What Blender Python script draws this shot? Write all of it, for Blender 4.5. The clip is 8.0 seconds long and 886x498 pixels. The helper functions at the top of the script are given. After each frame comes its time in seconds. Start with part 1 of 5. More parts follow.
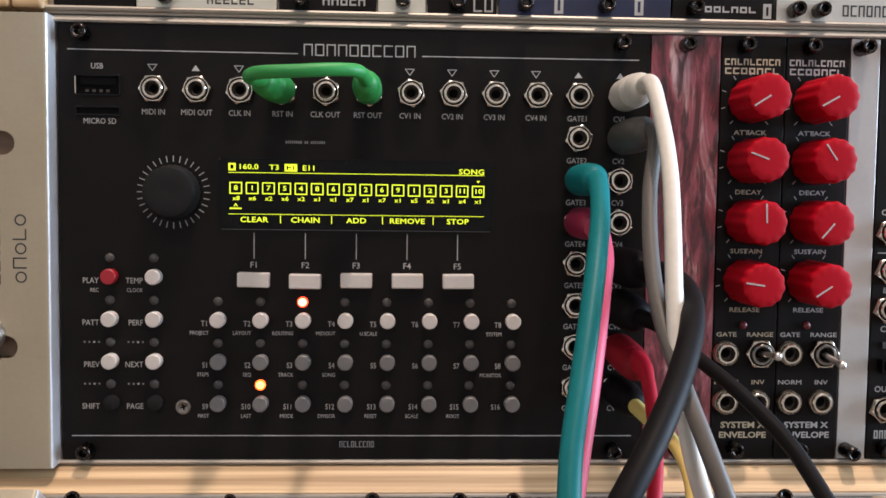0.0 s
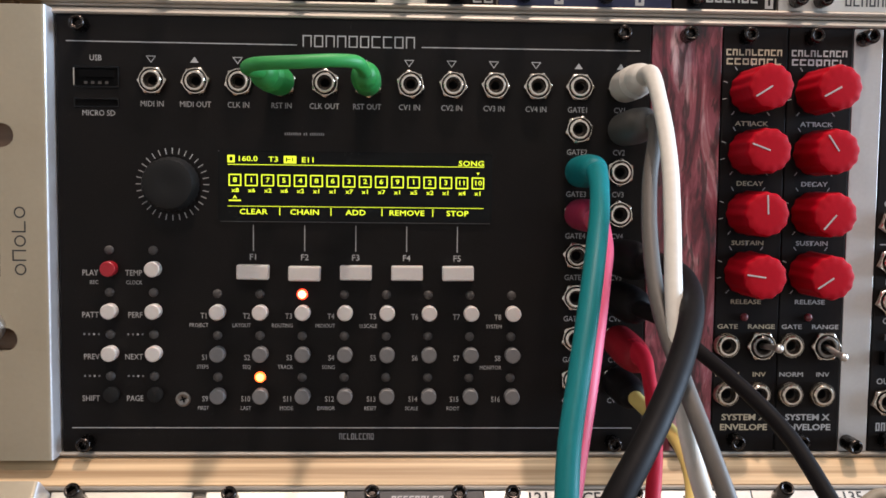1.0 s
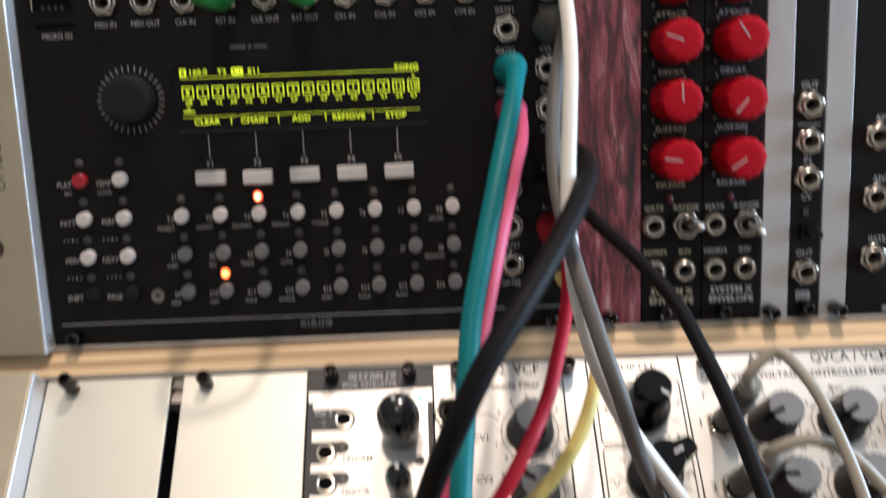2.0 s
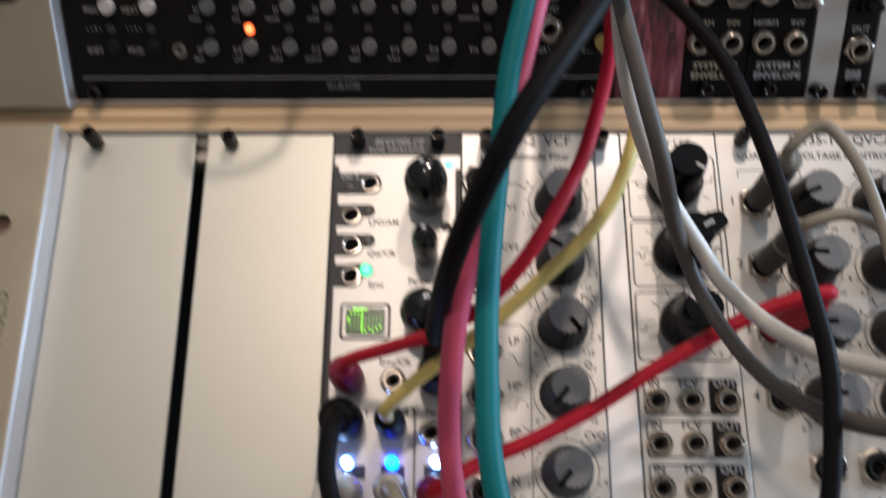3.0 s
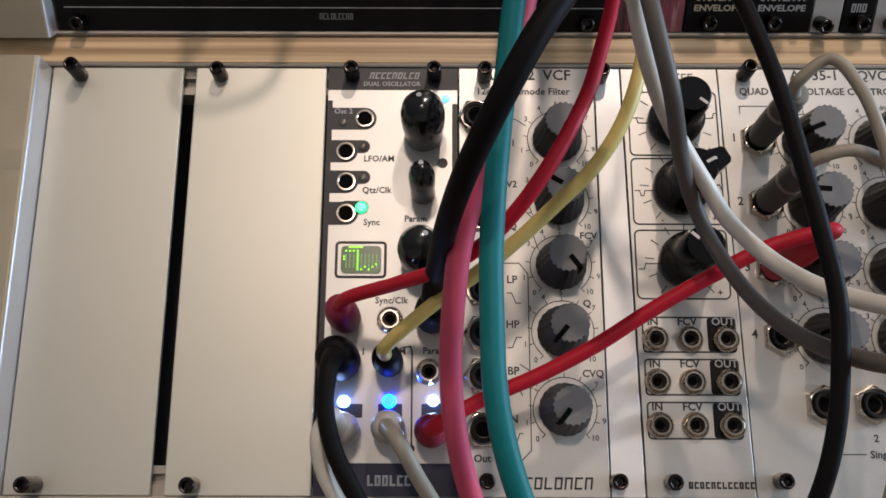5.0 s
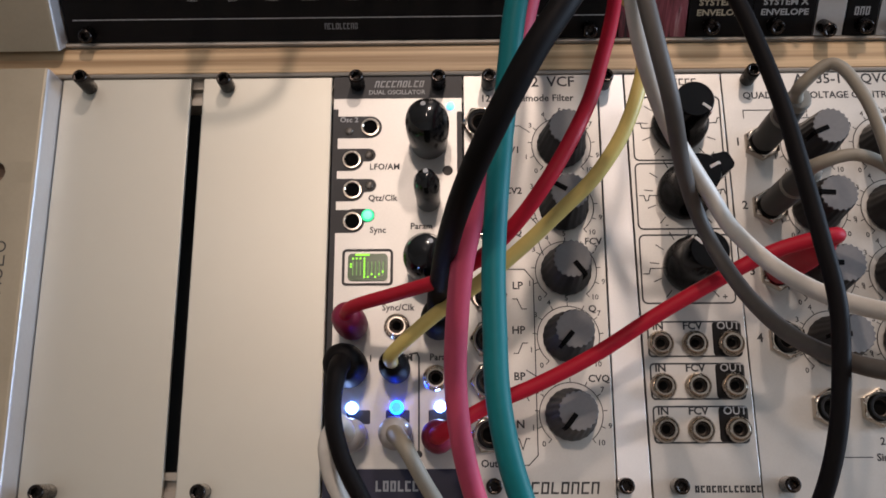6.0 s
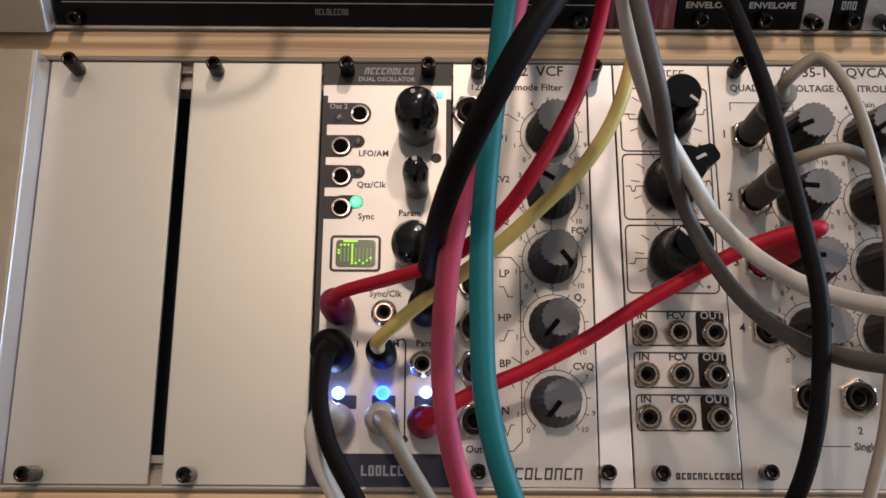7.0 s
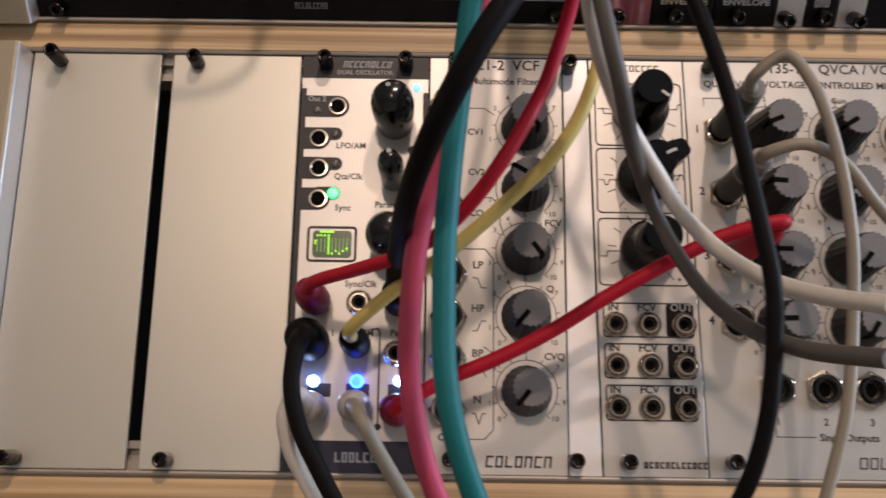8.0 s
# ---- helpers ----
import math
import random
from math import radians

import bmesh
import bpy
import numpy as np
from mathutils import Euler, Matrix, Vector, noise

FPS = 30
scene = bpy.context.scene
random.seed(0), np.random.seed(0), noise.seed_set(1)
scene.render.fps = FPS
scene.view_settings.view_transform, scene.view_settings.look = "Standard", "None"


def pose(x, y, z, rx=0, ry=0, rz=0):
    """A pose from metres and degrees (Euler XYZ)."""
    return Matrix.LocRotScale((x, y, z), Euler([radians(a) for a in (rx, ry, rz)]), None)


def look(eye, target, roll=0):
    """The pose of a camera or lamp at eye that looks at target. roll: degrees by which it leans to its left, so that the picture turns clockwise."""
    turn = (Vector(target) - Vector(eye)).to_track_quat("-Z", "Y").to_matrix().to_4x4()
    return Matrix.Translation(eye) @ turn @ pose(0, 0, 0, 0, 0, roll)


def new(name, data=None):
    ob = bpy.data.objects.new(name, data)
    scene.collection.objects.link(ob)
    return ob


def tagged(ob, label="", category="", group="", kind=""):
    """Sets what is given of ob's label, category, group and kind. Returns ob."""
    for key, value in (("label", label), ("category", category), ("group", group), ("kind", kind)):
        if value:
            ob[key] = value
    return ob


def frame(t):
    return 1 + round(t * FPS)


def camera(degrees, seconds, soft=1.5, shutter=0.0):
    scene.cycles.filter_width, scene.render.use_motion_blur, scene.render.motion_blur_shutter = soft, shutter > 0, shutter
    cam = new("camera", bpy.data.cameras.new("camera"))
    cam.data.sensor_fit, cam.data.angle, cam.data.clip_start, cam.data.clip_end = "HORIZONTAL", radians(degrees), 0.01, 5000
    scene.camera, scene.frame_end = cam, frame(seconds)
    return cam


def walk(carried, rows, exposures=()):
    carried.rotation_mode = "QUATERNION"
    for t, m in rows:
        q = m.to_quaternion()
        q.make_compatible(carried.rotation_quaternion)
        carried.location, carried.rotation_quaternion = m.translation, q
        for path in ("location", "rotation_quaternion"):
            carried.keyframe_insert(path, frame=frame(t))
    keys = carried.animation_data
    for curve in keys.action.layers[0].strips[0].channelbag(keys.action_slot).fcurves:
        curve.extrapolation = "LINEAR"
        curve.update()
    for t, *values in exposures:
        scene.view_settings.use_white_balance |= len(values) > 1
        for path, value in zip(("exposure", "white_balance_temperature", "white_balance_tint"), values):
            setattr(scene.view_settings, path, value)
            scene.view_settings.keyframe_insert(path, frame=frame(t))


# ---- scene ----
MM = 0.001
BASE = 0.90          # height of the upper row's lower edge above the floor
cam = camera(53.34, 8.0, soft=1.6, shutter=0.8)
ROWS = [
    (0, 0.10079, -0.26326, 0.07907, -2.54, -3.31, -0.71),
    (0.5, 0.10187, -0.26350, 0.07833, -2.33, -3.32, -0.62),
    (1, 0.10243, -0.26255, 0.07879, -2.21, -3.78, -0.64),
    (1.2, 0.10392, -0.26370, 0.07926, -2.31, -3.96, -0.58),
    (2.3, 0.13409, -0.28894, 0.07664, 0.14, -14.06, 3.21),
    (2.5, 0.13163, -0.28802, 0.07514, 0.94, -16.77, 3.00),
    (2.6, 0.13085, -0.28893, 0.07490, 1.18, -17.79, 2.84),
    (2.7, 0.12850, -0.28598, 0.07183, 0.92, -19.00, 2.17),
    (2.8, 0.12626, -0.28623, 0.06802, 1.50, -20.45, 1.51),
    (2.9, 0.12510, -0.28368, 0.06560, 1.58, -21.33, 0.74),
    (3, 0.12566, -0.28195, 0.06397, 1.20, -22.41, 0.41),
    (3.2, 0.12173, -0.28056, 0.06091, 0.35, -24.44, -0.74),
    (3.5, 0.12308, -0.27678, 0.06004, 0.66, -26.56, -1.06),
    (3.7, 0.12493, -0.27668, 0.06191, 1.78, -25.84, -0.49),
    (4, 0.12110, -0.27597, 0.06212, 1.92, -26.64, -1.22),
    (4.2, 0.12530, -0.27537, 0.06228, 2.04, -27.19, -0.46),
    (4.5, 0.12295, -0.27600, 0.06242, 1.33, -27.00, -0.41),
    (4.7, 0.12138, -0.27693, 0.06103, 0.65, -26.59, -0.47),
    (5.8, 0.12074, -0.27942, 0.06131, -0.01, -26.01, 0.46),
    (6, 0.12310, -0.27900, 0.06421, 0.63, -26.32, 0.74),
    (6.5, 0.12179, -0.27941, 0.06406, 0.48, -26.84, 0.05),
    (7, 0.12248, -0.28040, 0.06509, 0.13, -27.18, -0.36),
    (7.5, 0.12267, -0.28044, 0.06447, 0.24, -27.36, -0.41),
    (8, 0.13042, -0.28437, 0.06611, 0.40, -27.53, -0.71),
]
walk(cam, [(t, pose(x, y, z + BASE, 90 + pitch, roll, yaw)) for t, x, y, z, yaw, pitch, roll in ROWS],
     exposures=[(0.0, 0.78, 6600, 16), (1.2, 0.78, 6550, 15), (2.3, 0.46, 6350, 12), (2.5, 0.30, 6350, 12), (2.7, -0.04, 6350, 12), (2.85, -0.12, 6350, 13), (3.2, -0.01, 6350, 14), (4.0, -0.1, 6400, 15), (4.7, -0.18, 6500, 14), (5.8, -0.28, 6600, 17), (7.0, -0.29, 6950, 20), (8.0, -0.32, 7200, 22)])

# ---- light ----
world = bpy.data.worlds.new("room_air")
scene.world = world
world.use_nodes = True
world.node_tree.nodes["Background"].inputs[0].default_value = (0.9, 0.95, 1.0, 1)
world.node_tree.nodes["Background"].inputs[1].default_value = 0.05


def lamp(name, kind, m, power, colour, size):
    data = bpy.data.lights.new(name, kind)
    data.energy, data.color = power, colour
    if kind == "AREA":
        data.shape, data.size = "DISK", size
    ob = new(name, data)
    ob.matrix_world = m
    return ob


# ceiling spot above the desk, added front fill, cool light from assumed right window
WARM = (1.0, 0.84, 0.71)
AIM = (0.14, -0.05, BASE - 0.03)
lamp("overhead_light", "AREA", look((0.34, -0.30, 2.48), AIM), 12.8, WARM, 0.055)
# front fill with no known source, softens the first lamp's shadows
lamp("overhead_light", "AREA", look((0.05, -1.15, 2.48), AIM), 6.6, WARM, 0.12)
# cool side light, inferred from bluish right-facing faces; the window is unseen
lamp("assumed_window_light", "AREA", look((1.78, -0.06, 1.20), (0.0, -0.06, 1.00)), 52, (0.56, 0.77, 1.0), 0.95)

# ---- materials ----


def mat(name, colour, rough=0.5, metal=0.0, grain=0.0, scale=400, bump=0.0, spread=0.08, stretch=(1, 1, 1), coat=0.0, spots=0.0, glow=None, power=0.0, sss=0.0, spec=0.5):
    """A surface with two scales of variation: fine grain and broad stains, and a little relief."""
    m = bpy.data.materials.new(name)
    m.use_nodes = True
    nt = m.node_tree
    b = nt.nodes["Principled BSDF"]
    b.inputs["Base Color"].default_value = (*colour, 1)
    b.inputs["Roughness"].default_value = rough
    b.inputs["Metallic"].default_value = metal
    b.inputs["Coat Weight"].default_value = coat
    b.inputs["Specular IOR Level"].default_value = spec
    if sss:
        b.inputs["Subsurface Weight"].default_value = sss
        b.inputs["Subsurface Scale"].default_value = 0.002
    if glow:
        b.inputs["Emission Color"].default_value = (*glow, 1)
        b.inputs["Emission Strength"].default_value = power
    if grain or bump or spots:
        tc = nt.nodes.new("ShaderNodeTexCoord")
        mp = nt.nodes.new("ShaderNodeMapping")
        mp.inputs["Scale"].default_value = stretch
        nt.links.new(tc.outputs["Object"], mp.inputs["Vector"])
        fine = nt.nodes.new("ShaderNodeTexNoise")
        fine.inputs["Scale"].default_value, fine.inputs["Detail"].default_value = scale, 6
        broad = nt.nodes.new("ShaderNodeTexNoise")
        broad.inputs["Scale"].default_value, broad.inputs["Detail"].default_value = scale / 14, 3
        nt.links.new(mp.outputs[0], fine.inputs["Vector"])
        nt.links.new(mp.outputs[0], broad.inputs["Vector"])
        add = nt.nodes.new("ShaderNodeMath")
        add.operation = "ADD"
        nt.links.new(fine.outputs[0], add.inputs[0])
        nt.links.new(broad.outputs[0], add.inputs[1])
        ramp = nt.nodes.new("ShaderNodeMapRange")
        ramp.inputs[1].default_value, ramp.inputs[2].default_value = 0.6, 1.4
        ramp.inputs[3].default_value, ramp.inputs[4].default_value = 1 - grain, 1 + grain
        nt.links.new(add.outputs[0], ramp.inputs[0])
        mul = nt.nodes.new("ShaderNodeMix")
        mul.data_type, mul.blend_type = "RGBA", "MULTIPLY"
        mul.inputs[0].default_value = 1
        mul.inputs[6].default_value = (*colour, 1)
        nt.links.new(ramp.outputs[0], mul.inputs[7])
        last = mul.outputs[2]
        if spots:
            dust = nt.nodes.new("ShaderNodeTexVoronoi")
            dust.inputs["Scale"].default_value = scale * 0.6
            nt.links.new(tc.outputs["Object"], dust.inputs["Vector"])
            cut = nt.nodes.new("ShaderNodeMapRange")
            cut.inputs[1].default_value, cut.inputs[2].default_value = 0.07, 0.03
            cut.inputs[3].default_value, cut.inputs[4].default_value = 0, spots
            nt.links.new(dust.outputs["Distance"], cut.inputs[0])
            mix = nt.nodes.new("ShaderNodeMix")
            mix.data_type = "RGBA"
            nt.links.new(cut.outputs[0], mix.inputs[0])
            nt.links.new(last, mix.inputs[6])
            mix.inputs[7].default_value = (0.35, 0.33, 0.30, 1)
            last = mix.outputs[2]
        nt.links.new(last, b.inputs["Base Color"])
        rr = nt.nodes.new("ShaderNodeMapRange")
        rr.inputs[1].default_value, rr.inputs[2].default_value = 0.6, 1.4
        rr.inputs[3].default_value, rr.inputs[4].default_value = max(rough - spread, 0.02), min(rough + spread, 1)
        nt.links.new(add.outputs[0], rr.inputs[0])
        nt.links.new(rr.outputs[0], b.inputs["Roughness"])
        if bump:
            bp = nt.nodes.new("ShaderNodeBump")
            bp.inputs["Strength"].default_value, bp.inputs["Distance"].default_value = bump, 0.0002
            nt.links.new(fine.outputs[0], bp.inputs["Height"])
            nt.links.new(bp.outputs[0], b.inputs["Normal"])
    return m


BLACK_PANEL = mat("black_anodised_panel", (0.0060, 0.0048, 0.0044), 0.50, 0, 0.25, 900, 0.05, spots=0.08, spec=0.13)
BLACK_PANEL2 = mat("matt_black_panel", (0.0058, 0.0044, 0.0042), 0.55, 0, 0.25, 900, 0.05, spec=0.12)
ALU = mat("satin_aluminium", (0.61, 0.585, 0.545), 0.42, 0.85, 0.05, 1500, 0.05, 0.05)
ALU_BLANK = mat("bead_blasted_aluminium", (0.65, 0.62, 0.535), 0.44, 0.85, 0.012, 2600, 0.05, 0.015)
BARE_ALU = mat("bright_bare_aluminium", (0.93, 0.90, 0.87), 0.34, 0.5, 0.03, 1500, 0.04, 0.04)
GREY_STRIP = mat("pale_grey_aluminium", (0.48, 0.475, 0.47), 0.40, 0.6, 0.06, 900, 0.04)
BRACKET = mat("sand_anodised_aluminium", (0.345, 0.292, 0.207), 0.42, 0.3, 0.05, 900, 0.06)
LIT_FLANGE = mat("paler_lit_flange", (0.60, 0.61, 0.63), 0.36, 0.45, 0.06, 900, 0.05)
RAIL = mat("extruded_rail_aluminium", (0.41, 0.37, 0.32), 0.58, 0.8, 0.08, 300, 0.05, stretch=(0.1, 4, 4))
NICKEL = mat("nickel", (0.60, 0.53, 0.45), 0.21, 1.0, 0.10, 700, 0.03)
NICKEL_DARK = mat("worn_nickel", (0.24, 0.22, 0.20), 0.32, 1.0, 0.15, 700, 0.03)
LINING = mat("tarnished_socket_lining", (0.030, 0.022, 0.016), 0.42, 0.6, 0.3, 900, 0.05)
HOLE = mat("socket_black", (0.004, 0.004, 0.004), 0.9, 0, 0.2, 900, spec=0.05)
SCREW = mat("black_oxide_screw", (0.040, 0.034, 0.031), 0.26, 1.0, 0.25, 1500, 0.06)
PLASTIC = mat("black_gloss_plastic", (0.004, 0.004, 0.0045), 0.16, 0, 0.15, 900, 0.0, spec=0.20)
RUBBER = mat("black_soft_rubber", (0.008, 0.008, 0.008), 0.62, 0, 0.2, 1200, 0.05, spec=0.2)
CHARCOAL = mat("charcoal_knob_plastic", (0.016, 0.015, 0.015), 0.5, 0, 0.15, 900, 0.03)
CAP_GREY = mat("grey_knob_cap", (0.142, 0.138, 0.136), 0.6, 0, 0.12, 900, 0.03)
RED_KNOB = mat("red_moulded_plastic", (0.36, 0.002, 0.010), 0.50, 0, 0.12, 700, 0.04, spec=0.14)
WHITE_PRINT = mat("white_silkscreen", (0.38, 0.375, 0.37), 0.6, 0, 0.15, 3000)
DIM_PRINT = mat("fine_grey_silkscreen", (0.17, 0.17, 0.175), 0.6, 0, 0.15, 3000)
GOLD_PRINT = mat("cream_silkscreen", (0.42, 0.36, 0.25), 0.5, 0, 0.15, 3000)
DARK_PRINT = mat("black_silkscreen", (0.022, 0.022, 0.024), 0.6, 0, 0.15, 3000)
PLATE_PRINT = mat("dense_black_screen_print", (0.009, 0.008, 0.008), 0.6, 0, 0.15, 1200, spec=0.15)
SLATE_PRINT = mat("slate_screen_print", (0.024, 0.022, 0.023), 0.5, 0, 0.15, 1200)
NAVY_PRINT = mat("navy_screen_print", (0.010, 0.010, 0.030), 0.45, 0, 0.15, 1200)
WHITE_BUTTON = mat("ivory_button_plastic", (0.54, 0.50, 0.47), 0.42, 0, 0.06, 800, 0.02, sss=0.1)
GREY_BUTTON = mat("grey_button_plastic", (0.135, 0.13, 0.128), 0.5, 0, 0.08, 800, 0.02)
RED_BUTTON = mat("red_button_plastic", (0.30, 0.006, 0.014), 0.45, 0, 0.08, 800, 0.02)
KNOB_SATIN = mat("black_satin_plastic", (0.005, 0.0048, 0.005), 0.16, 0, 0.15, 900, 0.03, spec=0.42)
LED_CLEAR = mat("unlit_clear_lens", (0.17, 0.15, 0.13), 0.25, 0.3, 0.5, 2500, 0.2)
LED_OFF = mat("unlit_smoked_lens", (0.046, 0.041, 0.038), 0.6, 0, 0.1, 800)
LED_RED_OFF = mat("unlit_red_lens", (0.12, 0.008, 0.012), 0.3, 0, 0.1, 800)
LED_AMBER = mat("lit_amber_lens", (0.9, 0.4, 0.1), 0.4, glow=(1.0, 0.10, 0.010), power=2.4)
LED_RED = mat("lit_orange_red_lens", (0.9, 0.3, 0.1), 0.4, glow=(1.0, 0.03, 0.012), power=2.4)
LED_GREEN = mat("lit_green_lens", (0.1, 0.9, 0.5), 0.4, glow=(0.004, 0.75, 0.26), power=1.5)
LED_BLUE = mat("lit_blue_lens", (0.1, 0.4, 1.0), 0.4, glow=(0.0, 0.034, 0.9), power=52)
LED_WHITE = mat("lit_cold_white_lens", (0.7, 0.8, 1.0), 0.4, glow=(0.10, 0.26, 1.0), power=40)
CORE_GREEN = mat("green_light_core", (0.4, 1.0, 0.7), 0.4, glow=(0.07, 1.0, 0.42), power=1.5)
CORE_WARM = mat("amber_light_core", (1.0, 0.7, 0.4), 0.4, glow=(1.0, 0.20, 0.05), power=3.5)
CORE_RED = mat("red_light_core", (1.0, 0.6, 0.4), 0.4, glow=(1.0, 0.38, 0.16), power=4)
CORE_BLUE = mat("blue_light_core", (0.3, 0.6, 1.0), 0.4, glow=(0.0, 0.075, 1.0), power=9)
CORE_WHITE = mat("white_light_core", (0.9, 0.95, 1.0), 0.4, glow=(0.40, 0.62, 1.0), power=110)
CORES = {"lit_amber_lens": CORE_WARM, "lit_orange_red_lens": CORE_RED, "lit_green_lens": CORE_GREEN, "lit_blue_lens": CORE_BLUE, "lit_cold_white_lens": CORE_WHITE}
LED_ICE = mat("lit_ice_blue_lens", (0.5, 0.8, 1.0), 0.4, glow=(0.06, 0.45, 1.0), power=2.6)
OLED = mat("yellow_display_light", (0.2, 0.2, 0.0), 0.4, glow=(0.70, 0.86, 0.03), power=0.85)
OLED_GREEN = mat("green_display_light", (0.1, 0.3, 0.0), 0.4, glow=(0.30, 1.0, 0.04), power=1.7)
LCD_COLUMN = mat("grey_green_display_column", (0.16, 0.26, 0.10), 0.4, glow=(0.26, 0.66, 0.12), power=0.34)
GREEN_GLASS = mat("green_backlit_glass", (0.025, 0.05, 0.015), 0.25, glow=(0.10, 0.32, 0.03), power=0.10)
GLASS_BLACK = mat("dark_display_glass", (0.004, 0.004, 0.004), 0.22, 0, 0.1, 900, spec=0.12)
BLUE_PANEL = mat("deep_blue_panel", (0.007, 0.011, 0.045), 0.45, 0, 0.2, 900)
WHITE_PAINT = mat("matt_wall_paint", (0.70, 0.665, 0.61), 0.8, 0, 0.05, 60, 0.1)
FLOOR_WOOD = mat("brown_floorboards", (0.20, 0.12, 0.07), 0.5, 0, 0.3, 40, 0.1, stretch=(1, 8, 1))
DESK = mat("dark_desk_wood", (0.17, 0.10, 0.06), 0.5, 0, 0.3, 60, 0.1, stretch=(1, 8, 1))
CASE_BLACK = mat("raw_case_interior", (0.010, 0.010, 0.011), 0.8, 0, 0.2, 200)
TOGGLE = mat("chrome", (0.62, 0.60, 0.57), 0.34, 1.0, 0.05, 900)


def cable_mat(name, colour, rough=0.46, spec=0.32):
    return mat(name, colour, rough, 0, 0.08, 500, 0.03, 0.06, spec=spec)


TEAL = cable_mat("teal_pvc", (0.0015, 0.122, 0.132), 0.48, 0.16)
PINK = cable_mat("pink_pvc", (0.42, 0.055, 0.102), 0.5, 0.24)
REDC = cable_mat("red_pvc", (0.38, 0.006, 0.020), 0.5, 0.24)
YELLOW = cable_mat("yellow_pvc", (0.52, 0.41, 0.13))
WHITEC = cable_mat("white_pvc", (0.51, 0.475, 0.42))
GREYC = cable_mat("grey_pvc", (0.088, 0.078, 0.069), 0.52, 0.2)
# milky plugs, their colour darkened for the shade they sit in
MILKY_DIM = cable_mat("milky_plug_darkened", (0.36, 0.34, 0.33), 0.35)
LGREY = cable_mat("light_grey_pvc", (0.26, 0.23, 0.18))
BLACKC = cable_mat("black_pvc", (0.0058, 0.0050, 0.0052), 0.55, 0.07)
GREENC = cable_mat("green_pvc", (0.018, 0.21, 0.046))
MAROON = cable_mat("raspberry_boot", (0.22, 0.014, 0.045))
COLLAR = cable_mat("milky_grey_collar", (0.20, 0.185, 0.155), 0.45)
CRIMSON = cable_mat("crimson_boot", (0.20, 0.004, 0.010), 0.55, 0.2)
DGREY = cable_mat("charcoal_boot", (0.060, 0.055, 0.049), 0.55)


def wood_mat():
    """Pale pine with long growth-ring streaks along x."""
    m = mat("pale_pine", (0.56, 0.40, 0.25), 0.5)
    nt = m.node_tree
    b = nt.nodes["Principled BSDF"]
    tc = nt.nodes.new("ShaderNodeTexCoord")
    mp = nt.nodes.new("ShaderNodeMapping")
    mp.inputs["Scale"].default_value = (5, 420, 420)
    nt.links.new(tc.outputs["Object"], mp.inputs[0])
    n = nt.nodes.new("ShaderNodeTexNoise")
    n.inputs["Scale"].default_value, n.inputs["Detail"].default_value = 1.0, 5
    nt.links.new(mp.outputs[0], n.inputs["Vector"])
    r = nt.nodes.new("ShaderNodeValToRGB")
    r.color_ramp.elements[0].position, r.color_ramp.elements[0].color = 0.34, (0.33, 0.20, 0.095, 1)
    r.color_ramp.elements[1].position, r.color_ramp.elements[1].color = 0.60, (0.66, 0.46, 0.26, 1)
    nt.links.new(n.outputs[0], r.inputs[0])
    nt.links.new(r.outputs[0], b.inputs["Base Color"])
    bp = nt.nodes.new("ShaderNodeBump")
    bp.inputs["Strength"].default_value, bp.inputs["Distance"].default_value = 0.2, 0.0003
    nt.links.new(n.outputs[0], bp.inputs["Height"])
    nt.links.new(bp.outputs[0], b.inputs["Normal"])
    return m


